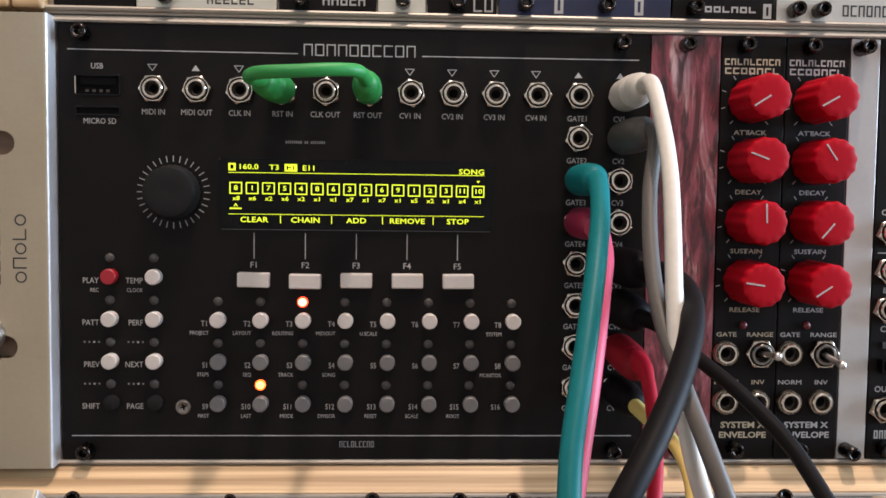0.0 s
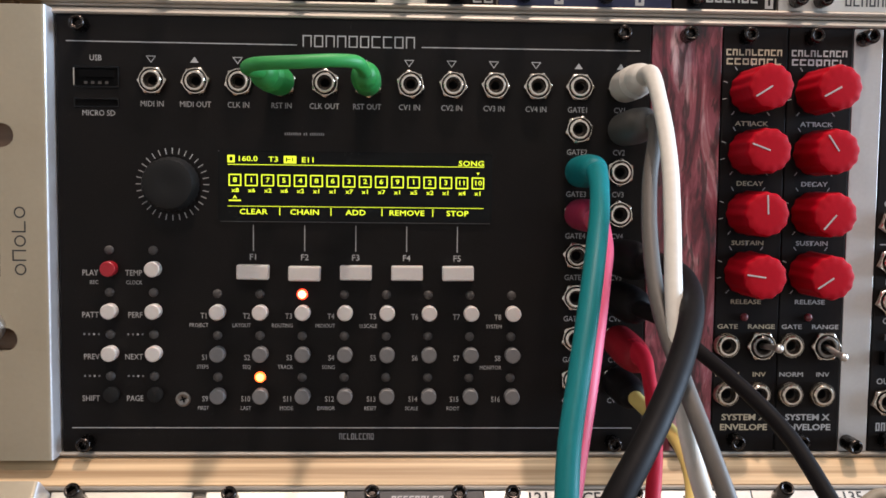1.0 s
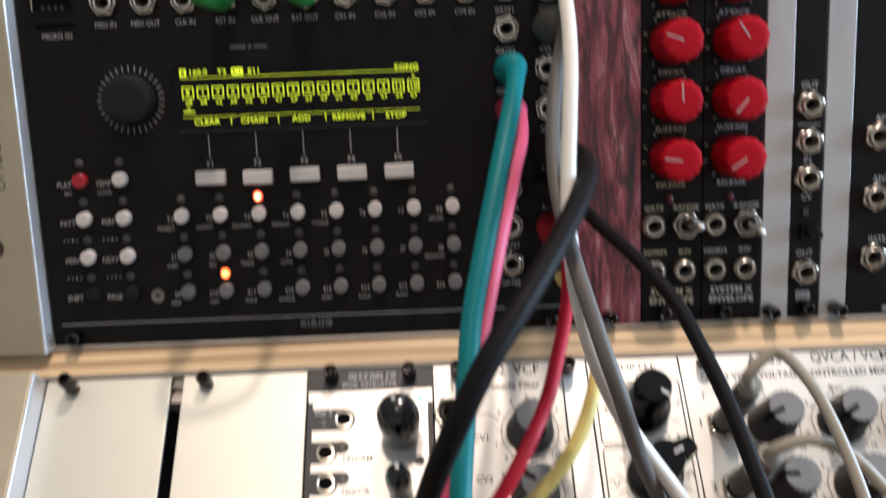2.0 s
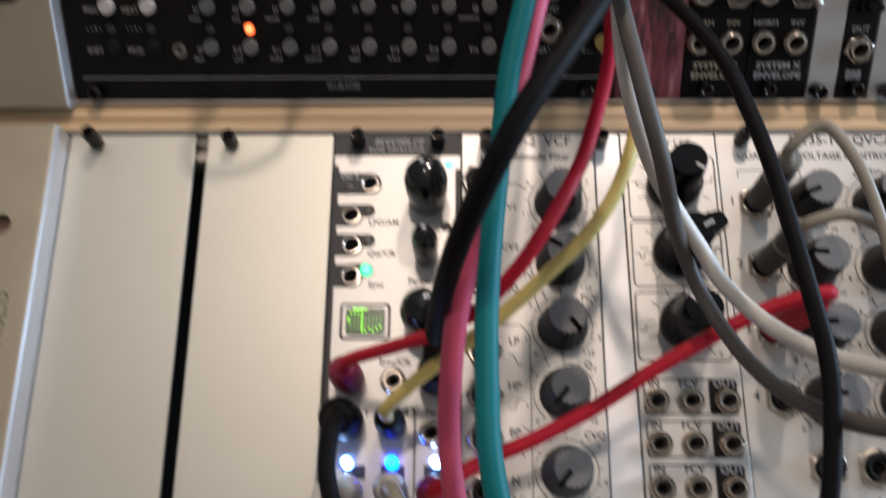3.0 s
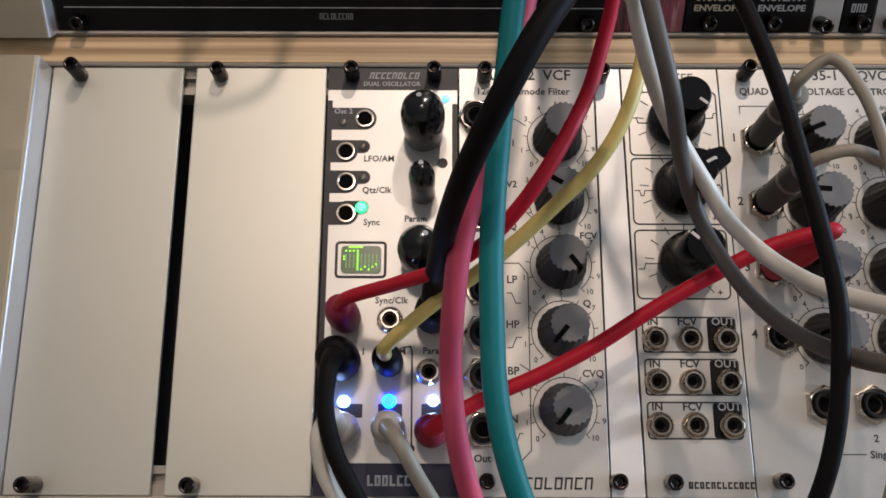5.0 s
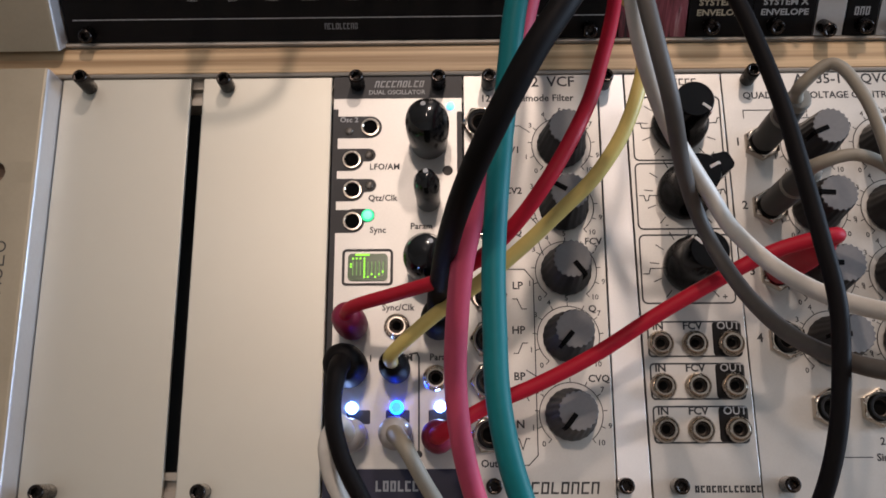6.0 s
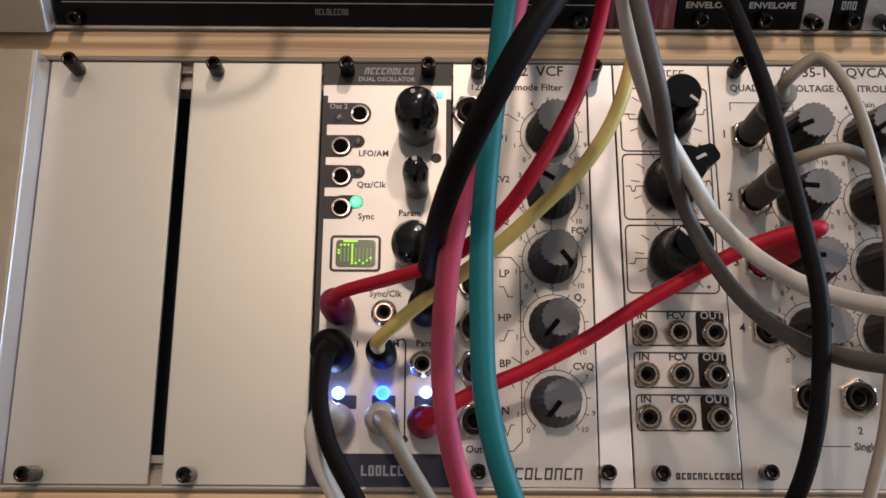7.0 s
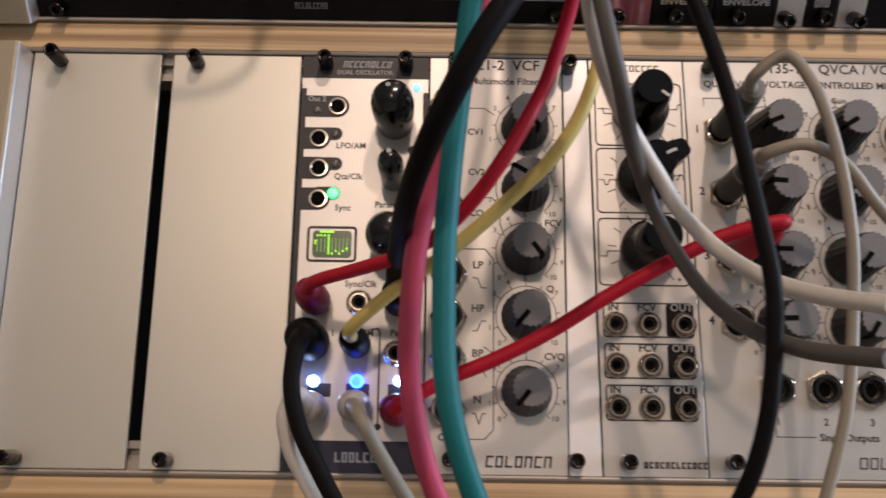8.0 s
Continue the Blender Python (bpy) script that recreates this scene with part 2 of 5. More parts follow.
def swirl_mat():
    """Burgundy lacquer with pale, torn, mostly upright streaks."""
    m = mat("burgundy_marbled_lacquer", (0.10, 0.010, 0.030), 0.35)
    nt = m.node_tree
    b = nt.nodes["Principled BSDF"]
    tc = nt.nodes.new("ShaderNodeTexCoord")
    mp = nt.nodes.new("ShaderNodeMapping")
    mp.inputs["Scale"].default_value = (170, 26, 100)
    nt.links.new(tc.outputs["Object"], mp.inputs[0])
    n = nt.nodes.new("ShaderNodeTexNoise")
    n.inputs["Scale"].default_value, n.inputs["Detail"].default_value = 1.0, 7
    n.inputs["Distortion"].default_value, n.inputs["Roughness"].default_value = 0.8, 0.66
    nt.links.new(mp.outputs[0], n.inputs["Vector"])
    r = nt.nodes.new("ShaderNodeValToRGB")
    e = r.color_ramp.elements
    e[0].position, e[0].color = 0.36, (0.016, 0.003, 0.006, 1)
    e[1].position, e[1].color = 0.72, (0.60, 0.44, 0.44, 1)
    k = e.new(0.46)
    k.color = (0.115, 0.010, 0.020, 1)
    k = e.new(0.56)
    k.color = (0.27, 0.060, 0.080, 1)
    nt.links.new(n.outputs[0], r.inputs[0])
    # thin dark cracks across the streaks
    mp2 = nt.nodes.new("ShaderNodeMapping")
    mp2.inputs["Scale"].default_value = (420, 70, 100)
    nt.links.new(tc.outputs["Object"], mp2.inputs[0])
    c = nt.nodes.new("ShaderNodeTexNoise")
    c.inputs["Scale"].default_value, c.inputs["Detail"].default_value, c.inputs["Distortion"].default_value = 1.0, 8, 1.2
    nt.links.new(mp2.outputs[0], c.inputs["Vector"])
    cut = nt.nodes.new("ShaderNodeMapRange")
    cut.inputs[1].default_value, cut.inputs[2].default_value = 0.38, 0.47
    cut.inputs[3].default_value, cut.inputs[4].default_value = 0.25, 1.0
    nt.links.new(c.outputs[0], cut.inputs[0])
    mul = nt.nodes.new("ShaderNodeMix")
    mul.data_type, mul.blend_type = "RGBA", "MULTIPLY"
    mul.inputs[0].default_value = 1
    nt.links.new(r.outputs[0], mul.inputs[6])
    nt.links.new(cut.outputs[0], mul.inputs[7])
    nt.links.new(mul.outputs[2], b.inputs["Base Color"])
    b.inputs["Coat Weight"].default_value, b.inputs["Coat Roughness"].default_value = 0.35, 0.3
    bp = nt.nodes.new("ShaderNodeBump")
    bp.inputs["Strength"].default_value, bp.inputs["Distance"].default_value = 0.25, 0.0002
    nt.links.new(c.outputs[0], bp.inputs["Height"])
    nt.links.new(bp.outputs[0], b.inputs["Normal"])
    return m


PINE, SWIRL = wood_mat(), swirl_mat()

# ---- shapes, all in millimetres ----


def mesh_of(name, verts, faces, material=None, smooth=False):
    me = bpy.data.meshes.new(name)
    me.from_pydata([(x * MM, y * MM, z * MM) for x, y, z in verts], [], faces)
    if material:
        me.materials.append(material)
    if smooth:
        me.shade_smooth()
        me.set_sharp_from_angle(angle=radians(38))
    me.update()
    return me


def box_mesh(name, x0, x1, y0, y1, z0, z1, material, bevel=0.25):
    bm = bmesh.new()
    bmesh.ops.create_cube(bm, size=1)
    for p in bm.verts:
        p.co = ((x0 + x1) / 2 + p.co.x * (x1 - x0), (y0 + y1) / 2 + p.co.y * (y1 - y0), (z0 + z1) / 2 + p.co.z * (z1 - z0))
    if bevel:
        bmesh.ops.bevel(bm, geom=bm.edges[:], offset=bevel, segments=2, affect="EDGES", profile=0.5)
    bmesh.ops.scale(bm, vec=(MM, MM, MM), verts=bm.verts)
    me = bpy.data.meshes.new(name)
    bm.to_mesh(me)
    bm.free()
    me.materials.append(material)
    return me


def lathe_mesh(name, profile, material, segs=32, lobes=0, depth=0.0, smooth=True, phase=0.0):
    """Turns (radius, height) pairs round z; lobes cut shallow scallops into the rim."""
    verts, faces = [], []
    for r, z in profile:
        for i in range(segs):
            a = 2 * math.pi * i / segs + phase
            k = r - (depth * (0.5 - 0.5 * math.cos(lobes * a)) if lobes and r > 1 else 0)
            verts.append((k * math.cos(a), k * math.sin(a), z))
    n = len(profile)
    for j in range(n - 1):
        for i in range(segs):
            i2 = (i + 1) % segs
            faces.append((j * segs + i, j * segs + i2, (j + 1) * segs + i2, (j + 1) * segs + i))
    faces.append(tuple(range((n - 1) * segs, n * segs)))
    faces.append(tuple(reversed(range(segs))))
    return mesh_of(name, verts, faces, material, smooth)


def prism_mesh(name, poly, z0, z1, material):
    n = len(poly)
    verts = [(x, y, z0) for x, y in poly] + [(x, y, z1) for x, y in poly]
    faces = [tuple(reversed(range(n))), tuple(range(n, 2 * n))] + [(i, (i + 1) % n, n + (i + 1) % n, n + i) for i in range(n)]
    return mesh_of(name, verts, faces, material)


def rounded(x0, x1, y0, y1, r, steps=5):
    pts = []
    for cx, cy, a0 in ((x1 - r, y1 - r, 0), (x0 + r, y1 - r, 90), (x0 + r, y0 + r, 180), (x1 - r, y0 + r, 270)):
        pts += [(cx + r * math.cos(radians(a0 + 90 * i / steps)), cy + r * math.sin(radians(a0 + 90 * i / steps))) for i in range(steps + 1)]
    return pts


def plate_mesh(name, x0, x1, y0, y1, r, material, z=0.0, thick=0.05):
    return prism_mesh(name, rounded(x0, x1, y0, y1, r), z, z + thick, material)


def ring_mesh(name, outer, inner, z, material, thick=0.05):
    n = len(outer)
    verts = [(x, y, z + thick) for x, y in outer] + [(x, y, z + thick) for x, y in inner] + [(x, y, z) for x, y in outer]
    faces = [(i, (i + 1) % n, n + (i + 1) % n, n + i) for i in range(n)] + [(2 * n + i, 2 * n + (i + 1) % n, (i + 1) % n, i) for i in range(n)]
    return mesh_of(name, verts, faces, material)


def outline_mesh(name, x0, x1, y0, y1, r, stroke, material):
    return ring_mesh(name, rounded(x0, x1, y0, y1, r), rounded(x0 + stroke, x1 - stroke, y0 + stroke, y1 - stroke, max(r - stroke, 0.05)), 0.02, material)


def circle(r, n=48, a0=0.0, span=360.0):
    return [(r * math.cos(radians(a0 + span * i / n)), r * math.sin(radians(a0 + span * i / n))) for i in range(n)]


def stroke_mesh(name, pts, width, material, z=0.02, thick=0.05):
    """A printed line along pts."""
    verts, faces = [], []
    for (x0, y0), (x1, y1) in zip(pts[:-1], pts[1:]):
        d = math.hypot(x1 - x0, y1 - y0) or 1
        nx, ny, ex, ey = -(y1 - y0) / d * width / 2, (x1 - x0) / d * width / 2, (x1 - x0) / d * width * 0.35, (y1 - y0) / d * width * 0.35
        b = len(verts)
        verts += [(x0 - ex + nx, y0 - ey + ny, z + thick), (x0 - ex - nx, y0 - ey - ny, z + thick), (x1 + ex - nx, y1 + ey - ny, z + thick), (x1 + ex + nx, y1 + ey + ny, z + thick)]
        faces.append((b, b + 1, b + 2, b + 3))
        z += 0.002
    return mesh_of(name, verts, faces, material)


def spline(pts, per=10):
    """A smooth line through pts."""
    p = [Vector(q) for q in pts]
    p = [p[0] * 2 - p[1]] + p + [p[-1] * 2 - p[-2]]
    out = []
    for a, b, c, d in zip(p[:-3], p[1:-2], p[2:-1], p[3:]):
        ta, tb, tc = (max((b - a).length, 1e-6)) ** 0.5, (max((c - b).length, 1e-6)) ** 0.5, (max((d - c).length, 1e-6)) ** 0.5
        m1 = tb * ((b - a) / ta - (c - a) / (ta + tb)) + (c - b)
        m2 = tb * ((d - c) / tc - (d - b) / (tb + tc)) + (c - b)
        for i in range(per):
            s = i / per
            out.append(b * (2 * s ** 3 - 3 * s ** 2 + 1) + m1 * (s ** 3 - 2 * s ** 2 + s) + c * (-2 * s ** 3 + 3 * s ** 2) + m2 * (s ** 3 - s ** 2))
    return out + [p[-2]]


def tube_mesh(name, line, radius, material, segs=16):
    verts, faces = [], []
    side = None
    n = len(line)
    for i, p in enumerate(line):
        d = (line[min(i + 1, n - 1)] - line[max(i - 1, 0)]).normalized()
        if side is None:
            side = d.orthogonal().normalized()
        side = (side - d * side.dot(d)).normalized()
        up = d.cross(side)
        r = radius(i / (n - 1)) if callable(radius) else radius
        for k in range(segs):
            a = 2 * math.pi * k / segs
            q = p + (side * math.cos(a) + up * math.sin(a)) * r
            verts.append(tuple(q))
    for i in range(n - 1):
        for k in range(segs):
            k2 = (k + 1) % segs
            faces.append((i * segs + k, i * segs + k2, (i + 1) * segs + k2, (i + 1) * segs + k))
    faces += [tuple(reversed(range(segs))), tuple(range((n - 1) * segs, n * segs))]
    return mesh_of(name, verts, faces, material, True)


# ---- rows: across, up and out of the panels, in millimetres ----
FOLD = 40.44
UPPER = Matrix.Translation((0, 0, BASE)) @ Matrix.Rotation(radians(90), 4, "X")
LOWER = Matrix.Translation((0.00088, (-7.27 - 128.5 * math.sin(radians(FOLD))) * MM, BASE + (-9.69 - 128.5 * math.cos(radians(FOLD))) * MM)) @ Matrix.Rotation(radians(90 - FOLD), 4, "X")
TOP = UPPER @ Matrix.Translation((0, 133.4 * MM, 0))


def at(u, v, w=0.0, turn=0.0):
    return Matrix.Translation((u * MM, v * MM, w * MM)) @ Matrix.Rotation(radians(turn), 4, "Z")


def thing(name, m, label, category, group="", kind=""):
    ob = new(name)
    ob.empty_display_size = 0.01
    ob.matrix_world = m
    return tagged(ob, label, category, group, kind)


def part(name, me, parent, m=None, label=""):
    """One mesh object under a thing or under a part."""
    ob = new(name, me)
    ob.parent = parent
    if m is not None:
        ob.matrix_basis = m
    return tagged(ob, label)


CACHE = {}


def cached(key, build):
    if key not in CACHE:
        CACHE[key] = build()
    return CACHE[key]


def text_mesh(s, size, material, align="CENTER", bold=0.0, wide=1.0):
    def build():
        cu = bpy.data.curves.new("lettering", "FONT")
        cu.body, cu.size, cu.align_x, cu.align_y = s, size * MM * 1.38, align, "CENTER"
        cu.offset, cu.resolution_u = bold * MM, 2
        cu.space_character = wide
        ob = bpy.data.objects.new("lettering", cu)
        me = bpy.data.meshes.new_from_object(ob)
        bpy.data.objects.remove(ob)
        bpy.data.curves.remove(cu)
        me.materials.clear()
        me.materials.append(material)
        return me
    return cached(("text", s, size, material.name, align, bold, wide), build)


def words(parent, s, u, v, size, material, align="CENTER", bold=0.04, turn=0.0, w=0.06, wide=1.0, broad=1.0):
    if material is DARK_PRINT:
        bold += 0.05 if size > 2.05 else 0.015
    return part("lettering", text_mesh(s, size, material, align, bold, wide), parent, at(u, v, w, turn) @ Matrix.Diagonal((broad, 1, 1, 1)))


def glyph_mesh(kind, height, width, stroke, material, slant):
    """One plain stroke shape: a frame, a bracket or an arch."""
    h, w, k = height, width, stroke
    if kind == 0:
        rings = [(0, 0), (w, 0), (w, h), (0, h)], [(k, k), (w - k, k), (w - k, h - k), (k, h - k)]
        a, b = [[(x + slant * y, y) for x, y in r] for r in rings]
        return ring_mesh("mark_stroke", a, b, 0, material, 0.01)
    if kind == 4:
        r = h * 0.42
        a, b = [[(x + r, y + r) for x, y in circle(q, 28)] for q in (r, r - k)]
        return ring_mesh("mark_stroke", a, b, 0, material, 0.01)
    poly = {1: [(0, 0), (w, 0), (w, k), (k, k), (k, h - k), (w, h - k), (w, h), (0, h)],
            2: [(0, 0), (k, 0), (k, h - k), (w - k, h - k), (w - k, 0), (w, 0), (w, h), (0, h)],
            3: [(0, 0), (w, 0), (w, k), (k, k), (k, h), (0, h)]}[kind]
    n = len(poly)
    return mesh_of("mark_stroke", [(x + slant * y, y, 0.01) for x, y in poly], [tuple(range(n))], material)


def mark(parent, u, v, count, height, width, stroke, material, seed=1, slant=0.0, w=0.06, turn=0.0, kinds=()):
    """A maker's mark as a row of plain stroke shapes, centred on u and standing on v."""
    rng = random.Random(seed)
    pitch = width / count
    for i in range(count):
        kind = kinds[i] if kinds else rng.choice((0, 1, 1, 2, 0, 3))
        me = cached(("glyph", kind, height, round(pitch, 3), stroke, material.name, slant), lambda: glyph_mesh(kind, height, pitch * 0.78, stroke, material, slant))
        part("mark_stroke", me, parent, at(u, v, w, turn) @ at(i * pitch - width / 2, 0))


# ---- parts that modules share ----
def nut_mesh(across, tall, bore, material):
    """A hex nut with a turned chamfer and a bore."""
    n, verts, faces = 48, [], []
    ap = across / 2

    def hexr(a):
        k = (math.degrees(a) % 60) - 30
        return ap / math.cos(radians(k))
    rings = [(None, 0), (None, tall * 0.62), (-ap * 1.09, tall * 0.86), (bore * 1.24, tall), (bore * 1.16, tall), (bore * 1.14, 0.2)]
    for r, z in rings:
        for i in range(n):
            a = 2 * math.pi * i / n
            q = hexr(a) if r is None else min(hexr(a) * 0.97, -r) if r < 0 else r
            verts.append((q * math.cos(a), q * math.sin(a), z))
    for j in range(len(rings) - 1):
        for i in range(n):
            i2 = (i + 1) % n
            faces.append((j * n + i, j * n + i2, (j + 1) * n + i2, (j + 1) * n + i))
    me = mesh_of("nut", verts, faces, material, True)
    return me


def jack(parent, u, v, turn=0.0, across=7.7, tall=2.0, material=None, round_nut=False, name="jack", bush=None):
    """A socket: nut, threaded sleeve standing proud in it, and the dark bore."""
    material = material or NICKEL
    bore = 3.15 * across / 8.2
    key = (across, tall, material.name, round_nut)
    if round_nut:
        nut = cached(("nut", key), lambda: lathe_mesh("nut", [(across / 2, 0), (across / 2, tall * 0.6), (across / 2 - 0.45, tall), (bore + 0.42, tall), (bore + 0.38, tall * 0.25), (bore, tall * 0.2), (bore, 0.1)], material, 36, 18, 0.06))
    else:
        nut = cached(("nut", key), lambda: nut_mesh(across, tall, bore, material))
    bush = bush or material
    sleeve = cached(("sleeve", key, bush.name), lambda: lathe_mesh("sleeve", [(bore, 0.1), (bore, tall + 0.45), (bore - 0.25, tall + 0.7), (bore - 0.75, tall + 0.7), (bore - 0.9, tall + 0.5), (bore - 1.0, 0.25), (0.01, 0.25)], bush, 28))
    hole = cached(("bore", key), lambda: lathe_mesh("bore", [(bore - 0.98, 0.3), (bore - 0.98, tall + 0.1), (bore - 1.22, tall + 0.1), (bore - 1.24, 0.9), (bore - 1.7, 0.6)], LINING, 24))
    deep = cached(("deep", key), lambda: lathe_mesh("socket_bottom", [(bore - 1.3, 0.5), (bore - 1.3, 0.62), (0.01, 0.62)], HOLE, 20))
    ob = part(name, nut, parent, at(u, v, 0, turn))
    part("sleeve", sleeve, ob)
    part("bore", hole, ob)
    part("socket_bottom", deep, ob)
    return ob


def screw_mesh(tall):
    """A cap screw: knurled side, rounded rim and a hexagon socket."""
    n, verts, faces = 72, [], []
    hexa = [1.25 * math.cos(radians(30)) / math.cos(radians((5 * i) % 60 - 30)) for i in range(n)]
    rings = [(2.2, 0.0, 0.0), (2.25, 0.25, 0.1), (2.25, tall - 0.75, 0.16), (2.22, tall - 0.5, 0.06), (2.1, tall - 0.2, 0.0), (1.85, tall, 0.0), (1.62, tall - 0.02, 0.0)]
    for r, z, cut in rings:
        verts += [((r - (cut if i % 3 == 0 else 0)) * math.cos(radians(5 * i)), (r - (cut if i % 3 == 0 else 0)) * math.sin(radians(5 * i)), z) for i in range(n)]
    for grow, z in ((1.12, tall - 0.18), (1.0, tall - 0.35), (0.97, tall - 2.0)):
        verts += [(hexa[i] * grow * math.cos(radians(5 * i)), hexa[i] * grow * math.sin(radians(5 * i)), z) for i in range(n)]
    k = len(verts) // n
    for j in range(k - 1):
        faces += [(j * n + i, j * n + (i + 1) % n, (j + 1) * n + (i + 1) % n, (j + 1) * n + i) for i in range(n)]
    faces.append(tuple(range((k - 1) * n, k * n)))
    return mesh_of("screw", verts, faces, SCREW, True)


def screw(parent, u, v, tall=4.5, turn=0.0):
    """A black socket-head screw on the panel."""
    return part("screw", cached(("screw", tall), lambda: screw_mesh(tall)), parent, at(u, v, 0, turn))


def led(parent, u, v, material, r=1.3, tall=0.9, label="", name="led"):
    me = cached(("led", material.name, r, tall), lambda: lathe_mesh("led", [(r, 0), (r, tall * 0.4), (r * 0.8, tall * 0.8), (r * 0.35, tall), (0.01, tall)], material, 20))
    ob = part(name, me, parent, at(u, v), label)
    if material.name in CORES:
        core = cached(("core", material.name, r, tall), lambda: lathe_mesh("core", [(r * 0.72, tall * 0.84), (r * 0.6, tall * 1.0), (r * 0.3, tall + 0.1), (0.01, tall + 0.12)], CORES[material.name], 18))
        part("core", core, ob, None, "brighter core of the light")
    return ob


def panel(parent, w, material, h=128.5, thick=2.0, u0=0.0, v0=0.0, label="", lean=(0.0, 0.0), bevel=0.15):
    """A front plate with softened edges; lean moves its lower corners where it hangs askew on the rails."""
    me = box_mesh("panel", u0 + 0.1, w - 0.15, v0, h, -thick, 0, material, bevel)
    for p in me.vertices:
        s = lean[0] if p.co.x < w * MM / 2 else lean[1]
        p.co.x += s * MM * (1 - p.co.y / (h * MM))
    return part("panel", me, parent, None, label)


def line(parent, pts, width, material, name="printed_line"):
    return part(name, stroke_mesh(name, pts, width, material), parent)


def ticks(parent, u, v, r0, r1, a0, a1, n, width, material):
    """A scale of short printed strokes round a knob."""
    me = cached(("tick", r0, r1, width, material.name), lambda: box_mesh("tick", r0, r1, -width / 2, width / 2, 0.02, 0.05, material, 0))
    for i in range(n):
        part("tick", me, parent, at(u, v, 0, a0 + (a1 - a0) * i / max(n - 1, 1)))


def arc(parent, u, v, r, a0, a1, width, material):
    n = 40
    pts = [(r * math.cos(radians(a0 + (a1 - a0) * i / n)), r * math.sin(radians(a0 + (a1 - a0) * i / n))) for i in range(n + 1)]
    return part("printed_arc", stroke_mesh("printed_arc", pts, width, material), parent, at(u, v))

# ---- structure: room, desk, case ----


def structure(name, me, m=None, label="", category="", kind="structure"):
    ob = new(name, me)
    if m is not None:
        ob.matrix_world = m
    return tagged(ob, label, category, kind=kind)


def slab(name, x0, x1, y0, y1, z0, z1, material, label, category):
    return structure(name, box_mesh(name, x0, x1, y0, y1, z0, z1, material, 0), None, label, category)


slab("floor", -1800, 1800, -2400, 900, -60, 0, FLOOR_WOOD, "brown wooden floorboards of the room", "floor")
slab("ceiling", -1800, 1800, -2400, 900, 2500, 2560, WHITE_PAINT, "plain off-white painted ceiling", "ceiling")
slab("wall_north", -1800, 1800, 900, 1000, 0, 2500, WHITE_PAINT, "plain off-white painted wall behind the desk", "wall")
slab("wall_south", -1800, 1800, -2500, -2400, 0, 2500, WHITE_PAINT, "plain off-white painted wall", "wall")
slab("wall_west", -1900, -1800, -2400, 900, 0, 2500, WHITE_PAINT, "plain off-white painted wall", "wall")


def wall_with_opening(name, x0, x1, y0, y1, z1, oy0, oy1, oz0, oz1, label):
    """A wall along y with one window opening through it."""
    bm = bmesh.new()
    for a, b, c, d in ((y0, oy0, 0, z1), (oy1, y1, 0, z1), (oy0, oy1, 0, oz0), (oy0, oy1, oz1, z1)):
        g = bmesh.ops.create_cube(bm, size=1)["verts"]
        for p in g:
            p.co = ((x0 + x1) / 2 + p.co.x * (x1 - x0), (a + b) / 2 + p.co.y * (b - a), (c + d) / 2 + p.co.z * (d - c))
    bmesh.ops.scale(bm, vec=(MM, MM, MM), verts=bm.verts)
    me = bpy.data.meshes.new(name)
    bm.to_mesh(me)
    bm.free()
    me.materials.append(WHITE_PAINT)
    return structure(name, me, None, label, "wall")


# opening added for the cool side lamp, no window is known here
wall_with_opening("wall_east", 1800, 1900, -2400, 900, 2500, -560, 440, 700, 1700, "plain off-white painted wall with an assumed window opening")

desk = thing("desk", pose(0.14, 0.05, 0), "dark wooden desk carrying the synthesizer case", "desk")
part("desktop", box_mesh("desktop", -700, 700, -330, 330, 715, 745, DESK, 2), desk)
for sx in (-650, 650):
    for sy in (-290, 290):
        part("leg", box_mesh("leg", sx - 25, sx + 25, sy - 25, sy + 25, 0, 715, DESK, 2), desk)

# wooden synthesizer case: boards between and below the rows, dark boxes behind them
case = thing("synthesizer_case", pose(0, 0, BASE), "pale pine synthesizer case with angled module rows", "case")
WOOD_U0, WOOD_U1 = -60, 400


def board(name, section, label=""):
    """A long board: its (depth, height) section carried along x."""
    n = len(section)
    verts = [(WOOD_U0, y, z) for y, z in section] + [(WOOD_U1, y, z) for y, z in section]
    faces = [tuple(range(n)), tuple(reversed(range(n, 2 * n)))] + [(i, n + i, n + (i + 1) % n, (i + 1) % n) for i in range(n)]
    bm = bmesh.new()
    vs = [bm.verts.new([c * MM for c in p]) for p in verts]
    for f in faces:
        bm.faces.new([vs[i] for i in f])
    bmesh.ops.recalc_face_normals(bm, faces=bm.faces[:])
    bmesh.ops.bevel(bm, geom=bm.edges[:], offset=0.5 * MM, segments=2, affect="EDGES")
    me = bpy.data.meshes.new(name)
    bm.to_mesh(me)
    bm.free()
    me.materials.append(PINE)
    return part(name, me, case, None, label)


def low(v, w):
    """Depth and height of a point of the lower row's plane."""
    s, c = math.sin(radians(FOLD)), math.cos(radians(FOLD))
    return -7.27 - (128.5 - v) * s - w * c, -9.69 - (128.5 - v) * c + w * s


